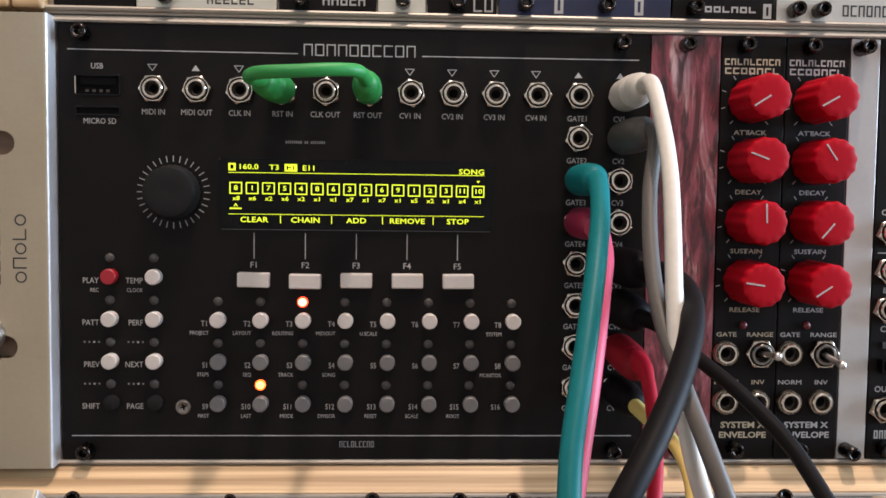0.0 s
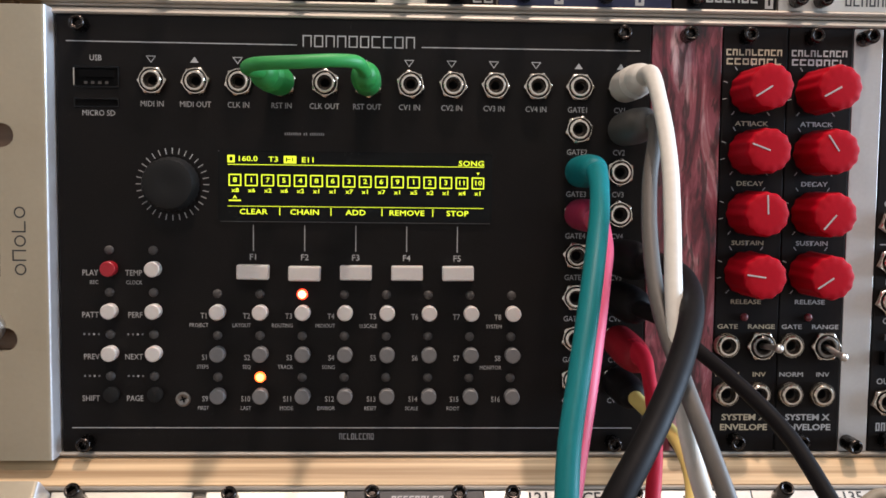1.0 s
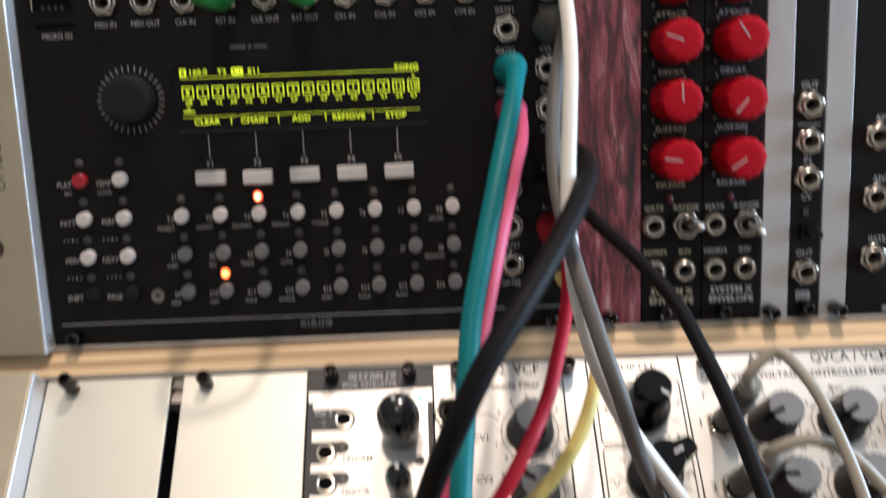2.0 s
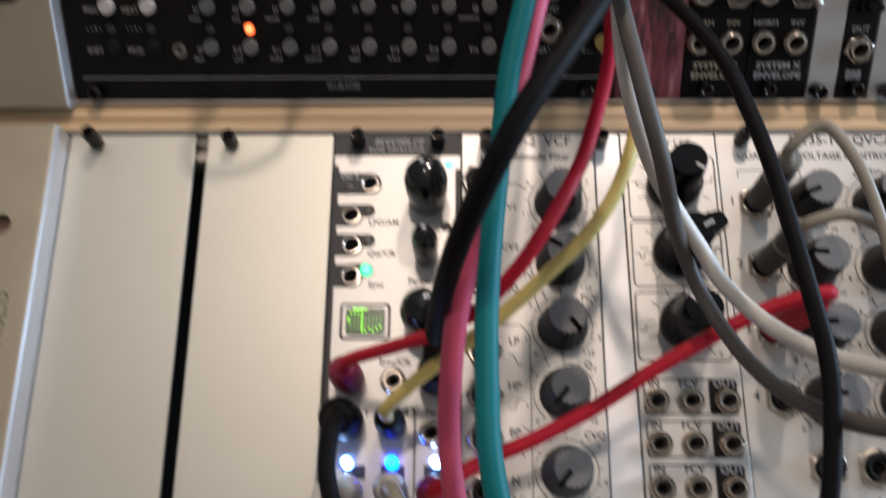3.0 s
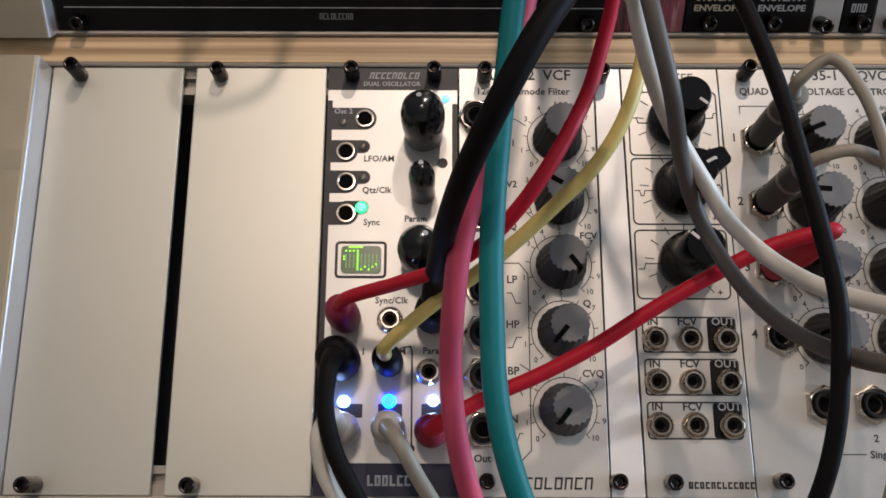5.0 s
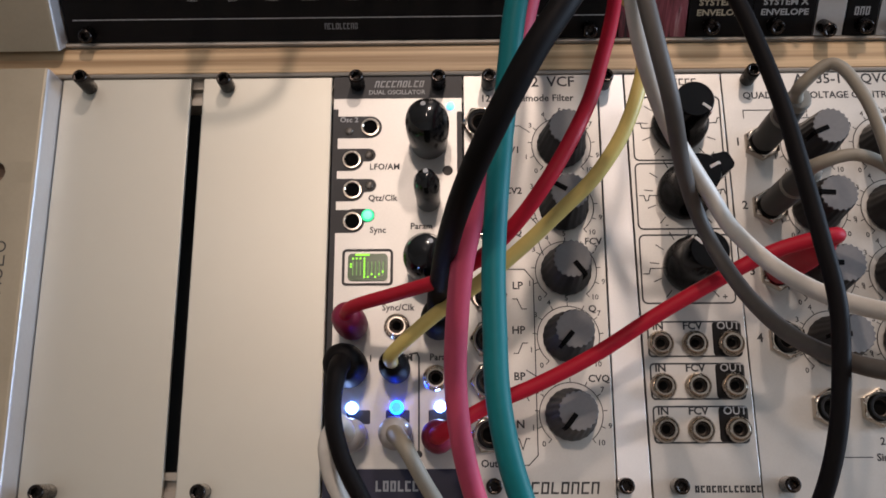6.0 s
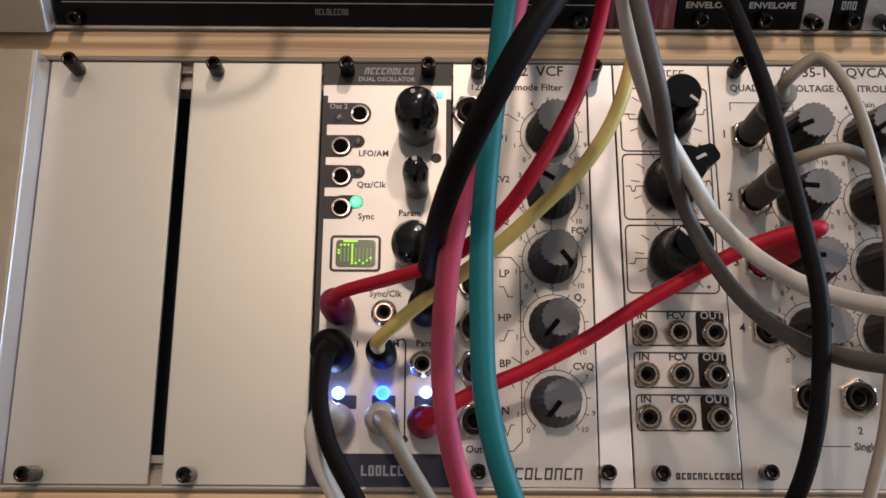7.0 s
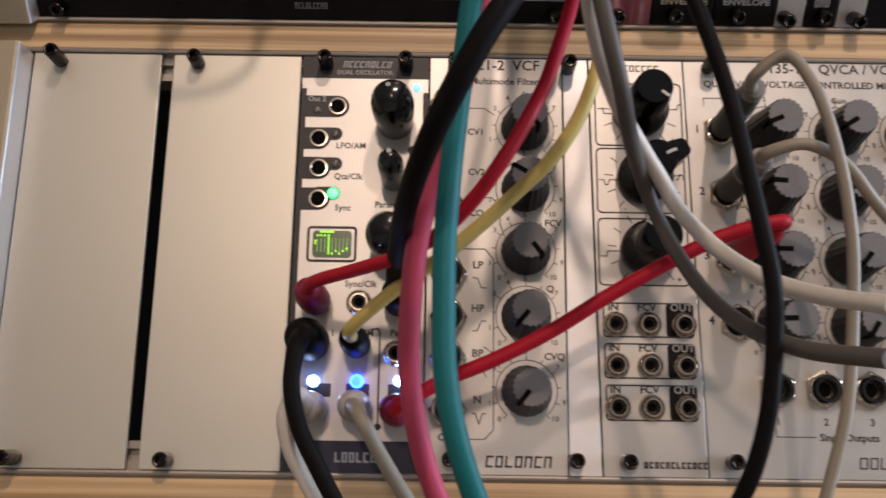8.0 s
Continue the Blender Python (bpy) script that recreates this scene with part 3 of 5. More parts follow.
board("board", [(-1.0, -2.0), (-6.6, -8.6), (12, -14), (16, -2.0)], "pale pine board with long grain")
board("board", [low(-2.2, 1.2), low(-24, 1.2), low(-24, -14), low(-2.2, -14)])
board("board", [(14, 260), (14, 300), (30, 300), (30, 260)])
inside = box_mesh("interior", -6, 345, 2, 126, -46, -44, CASE_BLACK, 0)
part("interior", inside, case, Matrix.Translation((0, 0, -BASE)) @ UPPER)
part("interior", box_mesh("interior", -6, 345, 2, 150, -46, -44, CASE_BLACK, 0), case, Matrix.Translation((0, 0, -BASE)) @ LOWER)
part("interior", inside, case, Matrix.Translation((0, 0, -BASE)) @ TOP)
part("base_board", box_mesh("base_board", -60, 400, -112, 60, -154.5, -136, PINE, 1), case)
part("base_back", box_mesh("base_back", -60, 400, 50, 60, -136, 262, PINE, 1), case)
for x in (-60, 385):
    part("case_cheek", box_mesh("case_cheek", x, x + 15, 0, 50, -136, 262, PINE, 1), case)
for x, w in ((-52, 24), (-27, 15), (-11.5, 8.5)):
    part("upright_slat", box_mesh("upright_slat", x, x + w, -3.5, 6, 132, 260, PINE, 0.8), case)


def rail_mesh(top):
    """An extruded rail: front lip proud of the panels' edge, then a slotted flange behind them. top: it carries the panels' upper edges."""
    s = 1 if top else -1
    prof = [(0.15, 0.6), (0.7, 0.9), (1.3, 0.6), (1.6, -0.6), (2.2, -0.8), (2.6, -2.3), (2.6, -10), (-8.2, -10), (-8.2, -2.3), (-6.0, -2.3), (-6.0, -4.4), (-2.8, -4.4), (-2.8, -2.3), (0.15, -2.3)]
    pts = [(s * v, w) for v, w in prof]
    n = len(pts)
    verts = [(-4, v, w) for v, w in pts] + [(345, v, w) for v, w in pts]
    faces = [tuple(range(n)), tuple(range(n, 2 * n))] + [(i, (i + 1) % n, n + (i + 1) % n, n + i) for i in range(n)]
    bm = bmesh.new()
    vs = [bm.verts.new([c * MM for c in p]) for p in verts]
    for f in faces:
        bm.faces.new([vs[i] for i in f])
    bmesh.ops.recalc_face_normals(bm, faces=bm.faces[:])
    me = bpy.data.meshes.new("rail")
    bm.to_mesh(me)
    bm.free()
    me.materials.append(RAIL)
    return me


RAIL_TOP, RAIL_LOW = rail_mesh(True), rail_mesh(False)
for m in (UPPER, LOWER, TOP):
    for me, v in ((RAIL_TOP, 128.5), (RAIL_LOW, 0)):
        if m is TOP and me is RAIL_TOP:
            continue
        part("rail", me, case, Matrix.Translation((0, 0, -BASE)) @ m @ at(0, v), "long bare aluminium mounting rail")


def bracket(m, edge, face, v0, v1, slots, mark_v, screw_v=None):
    """A folded rack bracket: front plate with slots, rounded inner edge and a side wall down to the panels."""
    ob = thing("rack_bracket", m, "sand-coloured aluminium rack bracket with slots and lettering", "bracket", "rack brackets")
    bm = bmesh.new()
    r = 1.3
    prof = [(edge, -3)] + [(edge - r + r * math.cos(radians(a)), face - r + r * math.sin(radians(a))) for a in range(0, 91, 15)]
    left = -52
    # plate cut into strips round the slots
    cuts = [v0] + [c for s in slots for c in (s - 3.4, s + 3.4)] + [v1]
    vs = {}

    def vert(x, y, z):
        k = (round(x, 3), round(y, 3), round(z, 3))
        if k not in vs:
            vs[k] = bm.verts.new((x * MM, y * MM, z * MM))
        return vs[k]
    xs0, xs1 = edge - 30.0, edge - 12.7

    def quad(*p):
        bm.faces.new([vert(*q) for q in p])
    for a, b in zip(cuts[:-1], cuts[1:]):
        for (x0, z0), (x1, z1) in zip(prof[:-1], prof[1:]):
            quad((x0, a, z0), (x0, b, z0), (x1, b, z1), (x1, a, z1))
        xe = edge - r
        mid = (a + b) / 2
        if any(abs(mid - s) < 0.1 for s in slots):
            quad((left, a, face), (xs0, a, face), (xs0, b, face), (left, b, face))
            n = 8
            ends = [(xs1 + 3.4 * math.cos(radians(t)), mid + 3.4 * math.sin(radians(t))) for t in [-90 + 180 * i / n for i in range(n + 1)]]
            ring = [vert(x, y, face) for x, y in ends]
            for i in range(n):
                x0, x1 = ring[i], ring[i + 1]
                e0 = vert(xe, ends[i][1], face)
                e1 = vert(xe, ends[i + 1][1], face)
                bm.faces.new([x0, e0, e1, x1])
            for i in range(n):
                (xa, ya), (xb, yb) = ends[i], ends[i + 1]
                quad((xa, ya, face), (xb, yb, face), (xb, yb, face - 2), (xa, ya, face - 2))
            quad((xs0, a, face), (xs1, a, face), (xs1, a, face - 2), (xs0, a, face - 2))
            quad((xs0, b, face), (xs0, b, face - 2), (xs1, b, face - 2), (xs1, b, face))
        else:
            pts = [left, xs0, xs1, xe]
            for x0, x1 in zip(pts[:-1], pts[1:]):
                quad((x0, a, face), (x1, a, face), (x1, b, face), (x0, b, face))
    for v in (v0, v1):
        for (x0, z0), (x1, z1) in zip(prof[:-1], prof[1:]):
            quad((x0, v, z0), (x1, v, z1), (x1, v, z1 - 2) if z1 > face - 1 else (x1 - 2, v, z1), (x0 - 2, v, z0))
        quad((left, v, face), (edge - r, v, face), (edge - r, v, face - 2), (left, v, face - 2))
    bmesh.ops.recalc_face_normals(bm, faces=bm.faces[:])
    me = bpy.data.meshes.new("bracket_plate")
    bm.to_mesh(me)
    bm.free()
    me.materials.append(BRACKET)
    me.materials.append(LIT_FLANGE)
    # inner wall gets a paler, cooler material: side light put into its colour
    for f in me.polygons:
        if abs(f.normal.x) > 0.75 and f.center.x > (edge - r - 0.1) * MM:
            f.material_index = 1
    me.shade_smooth()
    me.set_sharp_from_angle(angle=radians(35))
    part("bracket_plate", me, ob)
    part("slot_backing", box_mesh("slot_backing", left, edge - 3, v0 + 2, v1 - 2, face - 5, face - 4, DESK, 0), ob, None, "brown wood seen through the slots")
    # maker's mark: two upright lines of plain strokes
    mark(ob, edge - 6.4, mark_v, 5, 3.9, 20.5, 0.42, DARK_PRINT, w=face + 0.05, turn=90, kinds=(4, 2, 4, 3, 4))
    mark(ob, edge - 13.8, mark_v + 0.5, 6, 3.9, 22.5, 0.42, DARK_PRINT, w=face + 0.05, turn=90, kinds=(3, 3, 4, 3, 4, 4))
    if screw_v is not None:
        me = cached("rack_screw", lambda: lathe_mesh("rack_screw", [(5.0, 0), (5.0, 1.0), (4.4, 2.4), (2.6, 3.3), (0.01, 3.6)], TOGGLE, 32))
        part("rack_screw", me, ob, at(edge - 17.6, screw_v, face - 0.2), "shiny domed rack screw in the lower slot")
    return ob


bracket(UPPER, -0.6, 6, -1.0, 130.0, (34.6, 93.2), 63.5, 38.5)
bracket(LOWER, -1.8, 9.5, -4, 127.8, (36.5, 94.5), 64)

# ---- upper row ----
seq = thing("sequencer_module", UPPER, "wide black sequencer module with yellow display and round buttons", "synthesizer module", "upper row of modules")
panel(seq, 174.0, BLACK_PANEL)
for u, v, a in ((7.5, 3, 10), (164.98, 3, 40), (7.5, 125.5, 25), (164.98, 125.5, 5)):
    screw(seq, u, v, 4.6, a)
line(seq, [(3.0, 120.9), (69.3, 120.8)], 0.28, WHITE_PRINT)
line(seq, [(105.9, 120.7), (170.5, 120.8)], 0.28, WHITE_PRINT)
line(seq, [(3.0, 7.2), (170.8, 7.2)], 0.28, WHITE_PRINT)
mark(seq, 87.8, 120.3, 10, 3.4, 33.5, 0.34, WHITE_PRINT, 11, w=0.06)
mark(seq, 87.4, 3.6, 9, 1.9, 10.6, 0.28, DIM_PRINT, 12, w=0.06)
for i in range(19):
    if i not in (8, 11):
        part("small_print", cached(("small_print", i % 3), lambda: box_mesh("small_print", 0, 0.38, -0.42, 0.30 + 0.06 * (i % 3), 0.01, 0.05, DIM_PRINT, 0)), seq, at(65.8 + 0.62 * i, 95))

JU = [27.7 + 12.5 * i for i in range(11)]
JV = 109.8
for i, name in enumerate(("MIDI IN", "MIDI OUT", "CLK IN", "RST IN", "CLK OUT", "RST OUT", "CV1 IN", "CV2 IN", "CV3 IN", "CV4 IN")):
    jack(seq, JU[i], JV, 7 * i)
    words(seq, name, JU[i] - 0.3, 103.1, 1.7, WHITE_PRINT, bold=0.01, broad=0.88)
    up = i in (1, 4, 5)
    tri = [(-1.2, -0.8), (1.2, -0.8), (0, 0.9)] if up else [(-1.3, 0.9), (1.3, 0.9), (0, -0.9)]
    if up:
        part("arrow_mark", prism_mesh("arrow_mark", tri, 0.02, 0.06, WHITE_PRINT), seq, at(JU[i] - 0.5, 116))
    else:
        part("arrow_mark", stroke_mesh("arrow_mark", tri + tri[:1], 0.22, WHITE_PRINT), seq, at(JU[i] - 0.5, 116))
for k in range(8):
    v = JV - 12.5 * k
    jack(seq, 152.7, v, 13 * k)
    jack(seq, 165.3, v, 11 * k + 5)
    words(seq, "GATE%d" % (k + 1), 152.4, v - 6.7, 1.7, WHITE_PRINT, bold=0.01, broad=0.88)
    words(seq, "CV%d" % (k + 1), 165.0, v - 6.7, 1.7, WHITE_PRINT, bold=0.01, broad=0.88)
for u in (152.4, 165.0):
    part("arrow_mark", prism_mesh("arrow_mark", [(-1.2, -0.8), (1.2, -0.8), (0, 0.9)], 0.02, 0.06, WHITE_PRINT), seq, at(u, 116))

# memory sockets
words(seq, "USB", 11.3, 116.1, 1.7, WHITE_PRINT, bold=0.01, broad=0.88)
words(seq, "MICRO SD", 12.0, 100.2, 1.7, WHITE_PRINT, bold=0.01, broad=0.88)
usb = part("usb_socket", ring_mesh("usb_socket", rounded(5.0, 18.2, 107.6, 113.8, 0.5), rounded(5.5, 17.7, 108.1, 113.3, 0.4), -0.3, PLASTIC, 0.7), seq)
part("edge_strip", box_mesh("edge_strip", 5.0, 5.35, 108.2, 113.2, 0.3, 0.5, NICKEL, 0.05), usb, None, "bright strip along the left edge of the socket")
part("bore", box_mesh("bore", 5.6, 17.6, 108.2, 113.2, 0.01, 0.05, HOLE, 0), usb)
part("tongue", box_mesh("tongue", 6.6, 16.6, 110.6, 112.6, 0.06, 0.35, HOLE, 0.05), usb)
for i in range(4):
    part("contact", box_mesh("contact", 8.0 + i * 2.0, 8.9 + i * 2.0, 108.6, 109.4, 0.05, 0.3, LED_OFF, 0), usb)
sd = part("card_slot", ring_mesh("card_slot", rounded(5.0, 18.0, 101.9, 104.6, 0.4), rounded(5.4, 17.6, 102.3, 104.2, 0.3), -0.2, PLASTIC, 0.5), seq)
part("bore", box_mesh("bore", 5.4, 17.6, 102.3, 104.2, 0.01, 0.05, HOLE, 0), sd)

# big dial with its ring of strokes
ticks(seq, 33.1, 79.8, 8.9, 10.7, 0, 348.75, 32, 0.26, WHITE_PRINT)
dial = part("dial", lathe_mesh("dial", [(8.0, 0.3), (8.1, 1.2), (7.7, 5.2), (7.1, 6.2), (5.5, 6.6), (2.5, 6.3), (0.01, 6.2)], RUBBER, 60, 30, 0.18), seq, at(33.1, 79.8), "soft black rubber dial")

# display
disp = part("display", plate_mesh("display", 46.4, 127.1, 69.2, 89.9, 1.0, GLASS_BLACK, 0.0, 0.5), seq, None, "dark glass display with yellow characters")
line(seq, [(46.6, 89.8), (46.6, 69.8), (47.2, 69.1), (126.6, 69.1)], 0.22, DIM_PRINT, "display_edge")


def lit(s, u, v, size, material=OLED, align="CENTER"):
    return words(disp, s, u, v, size, material, align, 0.03, w=0.56, wide=1.04, broad=1.22)


def litbar(u0, u1, v0, v1, name="lit_bar"):
    return part(name, box_mesh(name, u0, u1, v0, v1, 0.5, 0.56, OLED, 0), disp)


litbar(49.2, 51.3, 86.4, 88.6, "lit_block")
lit("160.0", 55.0, 87.5, 1.55)
lit("T3", 62.6, 87.4, 1.55)
litbar(65.6, 69.3, 86.3, 88.5, "lit_block")
for u0, u1, v0, v1 in ((66.2, 66.6, 86.8, 88.0), (66.6, 67.6, 87.3, 87.6), (68.1, 68.4, 86.8, 88.0), (49.8, 50.7, 86.9, 88.1)):
    part("dark_stroke", box_mesh("dark_stroke", u0, u1, v0, v1, 0.57, 0.6, HOLE, 0), disp)
lit("E11", 72.8, 87.3, 1.55)
lit("SONG", 120.9, 86.8, 1.6)
litbar(49.2, 124.7, 85.75, 85.93)
NUM = ("8", "1", "7", "5", "4", "8", "6", "3", "2", "6", "9", "1", "2", "3", "11", "10")
REP = ("x8", "x6", "x2", "x6", "x2", "x1", "x1", "x7", "x1", "x7", "x1", "x5", "x2", "x1", "x4", "x1")
for i in range(16):
    u = 51.35 + 4.77 * i
    v = 81.3 - 0.016 * i
    part("lit_box", ring_mesh("lit_box", rounded(u - 1.85, u + 1.85, v - 1.75, v + 1.75, 0.1, 1), rounded(u - 1.53, u + 1.53, v - 1.43, v + 1.43, 0.05, 1), 0.5, OLED, 0.06), disp)
    lit(NUM[i], u, v, 1.45)
    lit(REP[i], u + 0.1, v - 3.05, 1.25)
litbar(49.5, 53.1, 75.1, 75.5)
lit("^", 51.3, 75.9, 1.6)
part("lit_pointer", prism_mesh("lit_pointer", [(-0.5, 0.35), (0.5, 0.35), (0, -0.4)], 0.5, 0.56, OLED), disp, at(122.9, 83.9))
litbar(49.2, 124.7, 73.55, 73.70)
for i, s in enumerate(("CLEAR", "CHAIN", "ADD", "REMOVE", "STOP")):
    u = 56.6 + 15.05 * i
    lit(s, u + 0.1, 71.95, 1.6)
    if i < 4:
        litbar(u + 7.7, u + 7.95, 71.0, 73.3)

# function keys
for i in range(5):
    u = 56.6 + 15.1 * i
    line(seq, [(u, 60.5), (u, 68.0)], 0.26, WHITE_PRINT)
    words(seq, "F%d" % (i + 1), u, 58.5, 1.85, WHITE_PRINT, bold=0.01)
    key = cached("key", lambda: box_mesh("key", -4.65, 4.65, -2.15, 2.15, 0.2, 3.6, WHITE_BUTTON, 0.4))
    part("function_key", key, seq, at(u + 0.2, 54.3 - (0.35 if i == 1 else 0), 0, 0.4 * (i - 2)))

CAP = [(2.0, 0), (2.0, 0.4), (2.25, 0.5), (2.28, 3.2), (1.98, 3.52), (0.01, 3.54)]


def button(u, v, material, tall=1.0, label=""):
    me = cached(("button", material.name, tall), lambda: lathe_mesh("button", [(r, z * tall) for r, z in CAP], material, 32))
    return part("button", me, seq, at(u, v), label)


TRACKS = ("PROJECT", "LAYOUT", "ROUTING", "MIDIOUT", "U.SCALE", "", "", "SYSTEM")
STEPS_A = ("STEPS", "SEQ", "TRACK", "SONG", "", "", "", "MONITOR")
STEPS_B = ("FIRST", "LAST", "MODE", "DIVISOR", "RESET", "SCALE", "ROOT", "")
for row, (v, names, prefix, material) in enumerate(((42.3, TRACKS, "T", WHITE_BUTTON), (29.8, STEPS_A, "S", GREY_BUTTON), (17.3, STEPS_B, "S", GREY_BUTTON))):
    for i in range(8):
        u = 46.35 + 12.5 * i
        button(u, v, material)
        n = i + 1 + (8 if row == 2 else 0)
        words(seq, "%s%d" % (prefix, n), u - 3.3, v - 1.4, 1.7, WHITE_PRINT, "RIGHT", 0.01, broad=0.82)
        if names[i]:
            words(seq, names[i], u - 3.1, v - 4.2, 1.2, WHITE_PRINT, "RIGHT", 0.0, broad=0.85)
        lens = LED_OFF
        if (row, i) == (0, 2):
            lens = LED_RED
        if (row, i) == (2, 1):
            lens = LED_AMBER
        led(seq, u - 0.35, v + 5.3, lens, 1.35 if lens is LED_OFF else 1.6, 0.9, "" if lens is LED_OFF else "glowing orange light")
GRID = (("PLAY", "REC", RED_BUTTON, "TEMP", "CLOCK", WHITE_BUTTON), ("PATT", "", WHITE_BUTTON, "PERF", "", WHITE_BUTTON), ("PREV", "", WHITE_BUTTON, "NEXT", "", WHITE_BUTTON), ("SHIFT", "", RUBBER, "PAGE", "", RUBBER))
for r, (a, a2, ma, b, b2, mb) in enumerate(GRID):
    v = 54.9 - 12.5 * r
    for u, s, s2, m in ((14.9, a, a2, ma), (27.7, b, b2, mb)):
        button(u, v, m, 1.0 if r < 3 else 0.5)
        words(seq, s, u - 3.7, v - 1.4, 1.75, WHITE_PRINT, "RIGHT", 0.01, broad=0.86)
        if s2:
            words(seq, s2, u - 3.7, v - 4.2, 1.2, WHITE_PRINT, "RIGHT", 0.0, broad=0.85)
        led(seq, u - 0.4, v + 5.4, LED_OFF, 1.35)
        if r in (1, 2):
            for k in range(4):
                part("dot_mark", lathe_mesh("dot_mark", [(0.32, 0.01), (0.32, 0.06), (0.01, 0.06)], WHITE_PRINT if k == 2 else DIM_PRINT, 10), seq, at(u - 8.0 + 1.4 * k, v - 7.1))
boss = part("recessed_screw", lathe_mesh("recessed_screw", [(2.2, 0), (2.2, 0.5), (1.7, 0.7), (0.9, 0.4), (0.01, 0.2)], NICKEL_DARK, 24), seq, at(35.7, 15.9))
for turn in (20, 110):
    part("slot", box_mesh("slot", -0.95, 0.95, -0.16, 0.16, 0.35, 0.62, HOLE, 0), boss, at(0, 0, 0, turn))

# marbled blank panel
marble = thing("marbled_blanking_plate", UPPER @ at(174.2, 0), "narrow burgundy marbled blank panel with pale streaks", "blank panel", "upper row of modules")
panel(marble, 21.2, SWIRL)
for v in (3, 125.5):
    screw(marble, 10.4, v, 4.8)


# two envelope modules with red knobs
def red_knob(parent, u, v, pointer):
    """A tall fluted knob with a slightly domed top and a white pointer line."""
    body = cached("red_knob", lambda: lathe_mesh("knob", [(6.7, 0.4), (6.8, 1.0), (6.6, 7), (6.55, 14.0), (6.42, 14.8), (6.1, 15.35), (5.4, 15.62), (4.0, 15.7), (0.01, 15.72)], RED_KNOB, 120, 12, 0.32))
    k = part("knob", body, parent, at(u, v, 0, pointer))
    part("pointer", cached("red_pointer", lambda: box_mesh("pointer", 0.0, 5.5, -0.22, 0.22, 15.5, 15.84, WHITE_PRINT, 0.05)), k, None, "white pointer line")
    return k


def toggle(parent, u, v, du, dv):
    """A chrome toggle switch, its lever leaning."""
    base = jack(parent, u, v, 0, 8.4, 2.2, NICKEL, name="toggle_switch", bush=NICKEL_DARK)
    pts = spline([Vector((0, 0, 1)), Vector((du * 0.5, dv * 0.5, 4.6)), Vector((du, dv, 8.6))], 10)
    part("lever", tube_mesh("lever", pts, lambda s: 0.85 + 0.1 * s if s < 0.7 else max(1.35 - 14 * (s - 0.86) ** 2, 0.9) if s < 0.95 else 1.2 - 18 * (s - 0.94), TOGGLE, 18), base)
    return base


def envelope(u0, pointers, lever, ink, label):
    env = thing("envelope_module", UPPER @ at(u0, 0), label, "synthesizer module", "envelope modules")
    panel(env, 19.6, BLACK_PANEL2)
    screw(env, 6.8, 125.6, 4.6)
    screw(env, 7.0, 3.6, 4.6)
    mark(env, 9.6, 120.0, 9, 1.9, 17.3, 0.42, ink, 21, w=0.06)
    mark(env, 9.6, 117.3, 7, 1.9, 17.0, 0.45, ink, 22, w=0.06)
    for k, s in enumerate(("ATTACK", "DECAY", "SUSTAIN", "RELEASE")):
        v = 109.3 - 17.9 * k
        red_knob(env, 8.9, v - 0.2 * k, pointers[k])
        ticks(env, 8.9, v, 7.7, 9.0, -50, 230, 9, 0.24, WHITE_PRINT)
        words(env, s, 9.3, v - 9.5, 1.4, ink, bold=0.025, broad=1.32)
    led(env, 9.0, 41.5, LED_RED_OFF, 1.2)
    for u, s in ((4.0, "GATE"), (14.4, "RANGE")):
        words(env, s, u, 38.5, 1.4, ink, bold=0.025, broad=1.32)
    jack(env, 3.7, 32.9, 10, 8.0, 2, NICKEL, True)
    toggle(env, 14.3, 32.8, *lever)
    for u, s in ((4.4, "NORM"), (14.2, "INV")):
        words(env, s, u, 23.8, 1.4, ink, bold=0.025, broad=1.32)
        jack(env, u - 0.4, 17.9, 20, 8.0, 2, NICKEL, True)
    words(env, "SYSTEM X", 9.9, 10.5, 1.9, ink, bold=0.07, broad=1.2)
    words(env, "ENVELOPE", 9.9, 7.4, 1.9, ink, bold=0.07, broad=1.2)
    return env


envelope(195.6, (213, 160, 93, 172), (3.2, 0.4), GOLD_PRINT, "black envelope module with red knobs and cream lettering")
envelope(215.4, (210, 125, 230, 214), (3.0, -2.6), WHITE_PRINT, "black envelope module with red knobs and white lettering")


def strip(u0, w, label, holes=(3, 125.4), hu=None):
    s = thing("blank_strip", UPPER @ at(u0, 0), label, "blank panel", "narrow blank strips")
    panel(s, w, GREY_STRIP)
    for v in holes:
        screw(s, hu if hu is not None else w / 2, v, 6.5)
    return s


strip(235.2, 9.1, "narrow pale grey aluminium blank strip", hu=2.6)
vca = thing("narrow_utility_module", UPPER @ at(244.5, 0), "very narrow black module with three sockets and a switch", "synthesizer module", "upper row of modules")
panel(vca, 9.9, BLACK_PANEL)
for v, s in ((105, ""), (93.5, "IN"), (82, ""), (70.2, "OUT"), (58.6, "IN"), (46.7, "CV"), (15.7, "OUT")):
    if v < 80:
        jack(vca, 4.8, v, 15, 8.0, 2)
        words(vca, s, 4.8, v + (6.0 if s == "OUT" else -6.3), 1.9, WHITE_PRINT, bold=0.03)
line(vca, [(1.4, 63.9), (8.4, 63.9)], 0.3, WHITE_PRINT)
part("indicator", box_mesh("indicator", 3.8, 5.6, 34.5, 36.5, 0, 0.5, LED_OFF, 0.1), vca)
sw = part("slide_switch", box_mesh("slide_switch", 2.4, 7.4, 27.0, 31.5, 0, 3.5, PLASTIC, 0.4), vca)
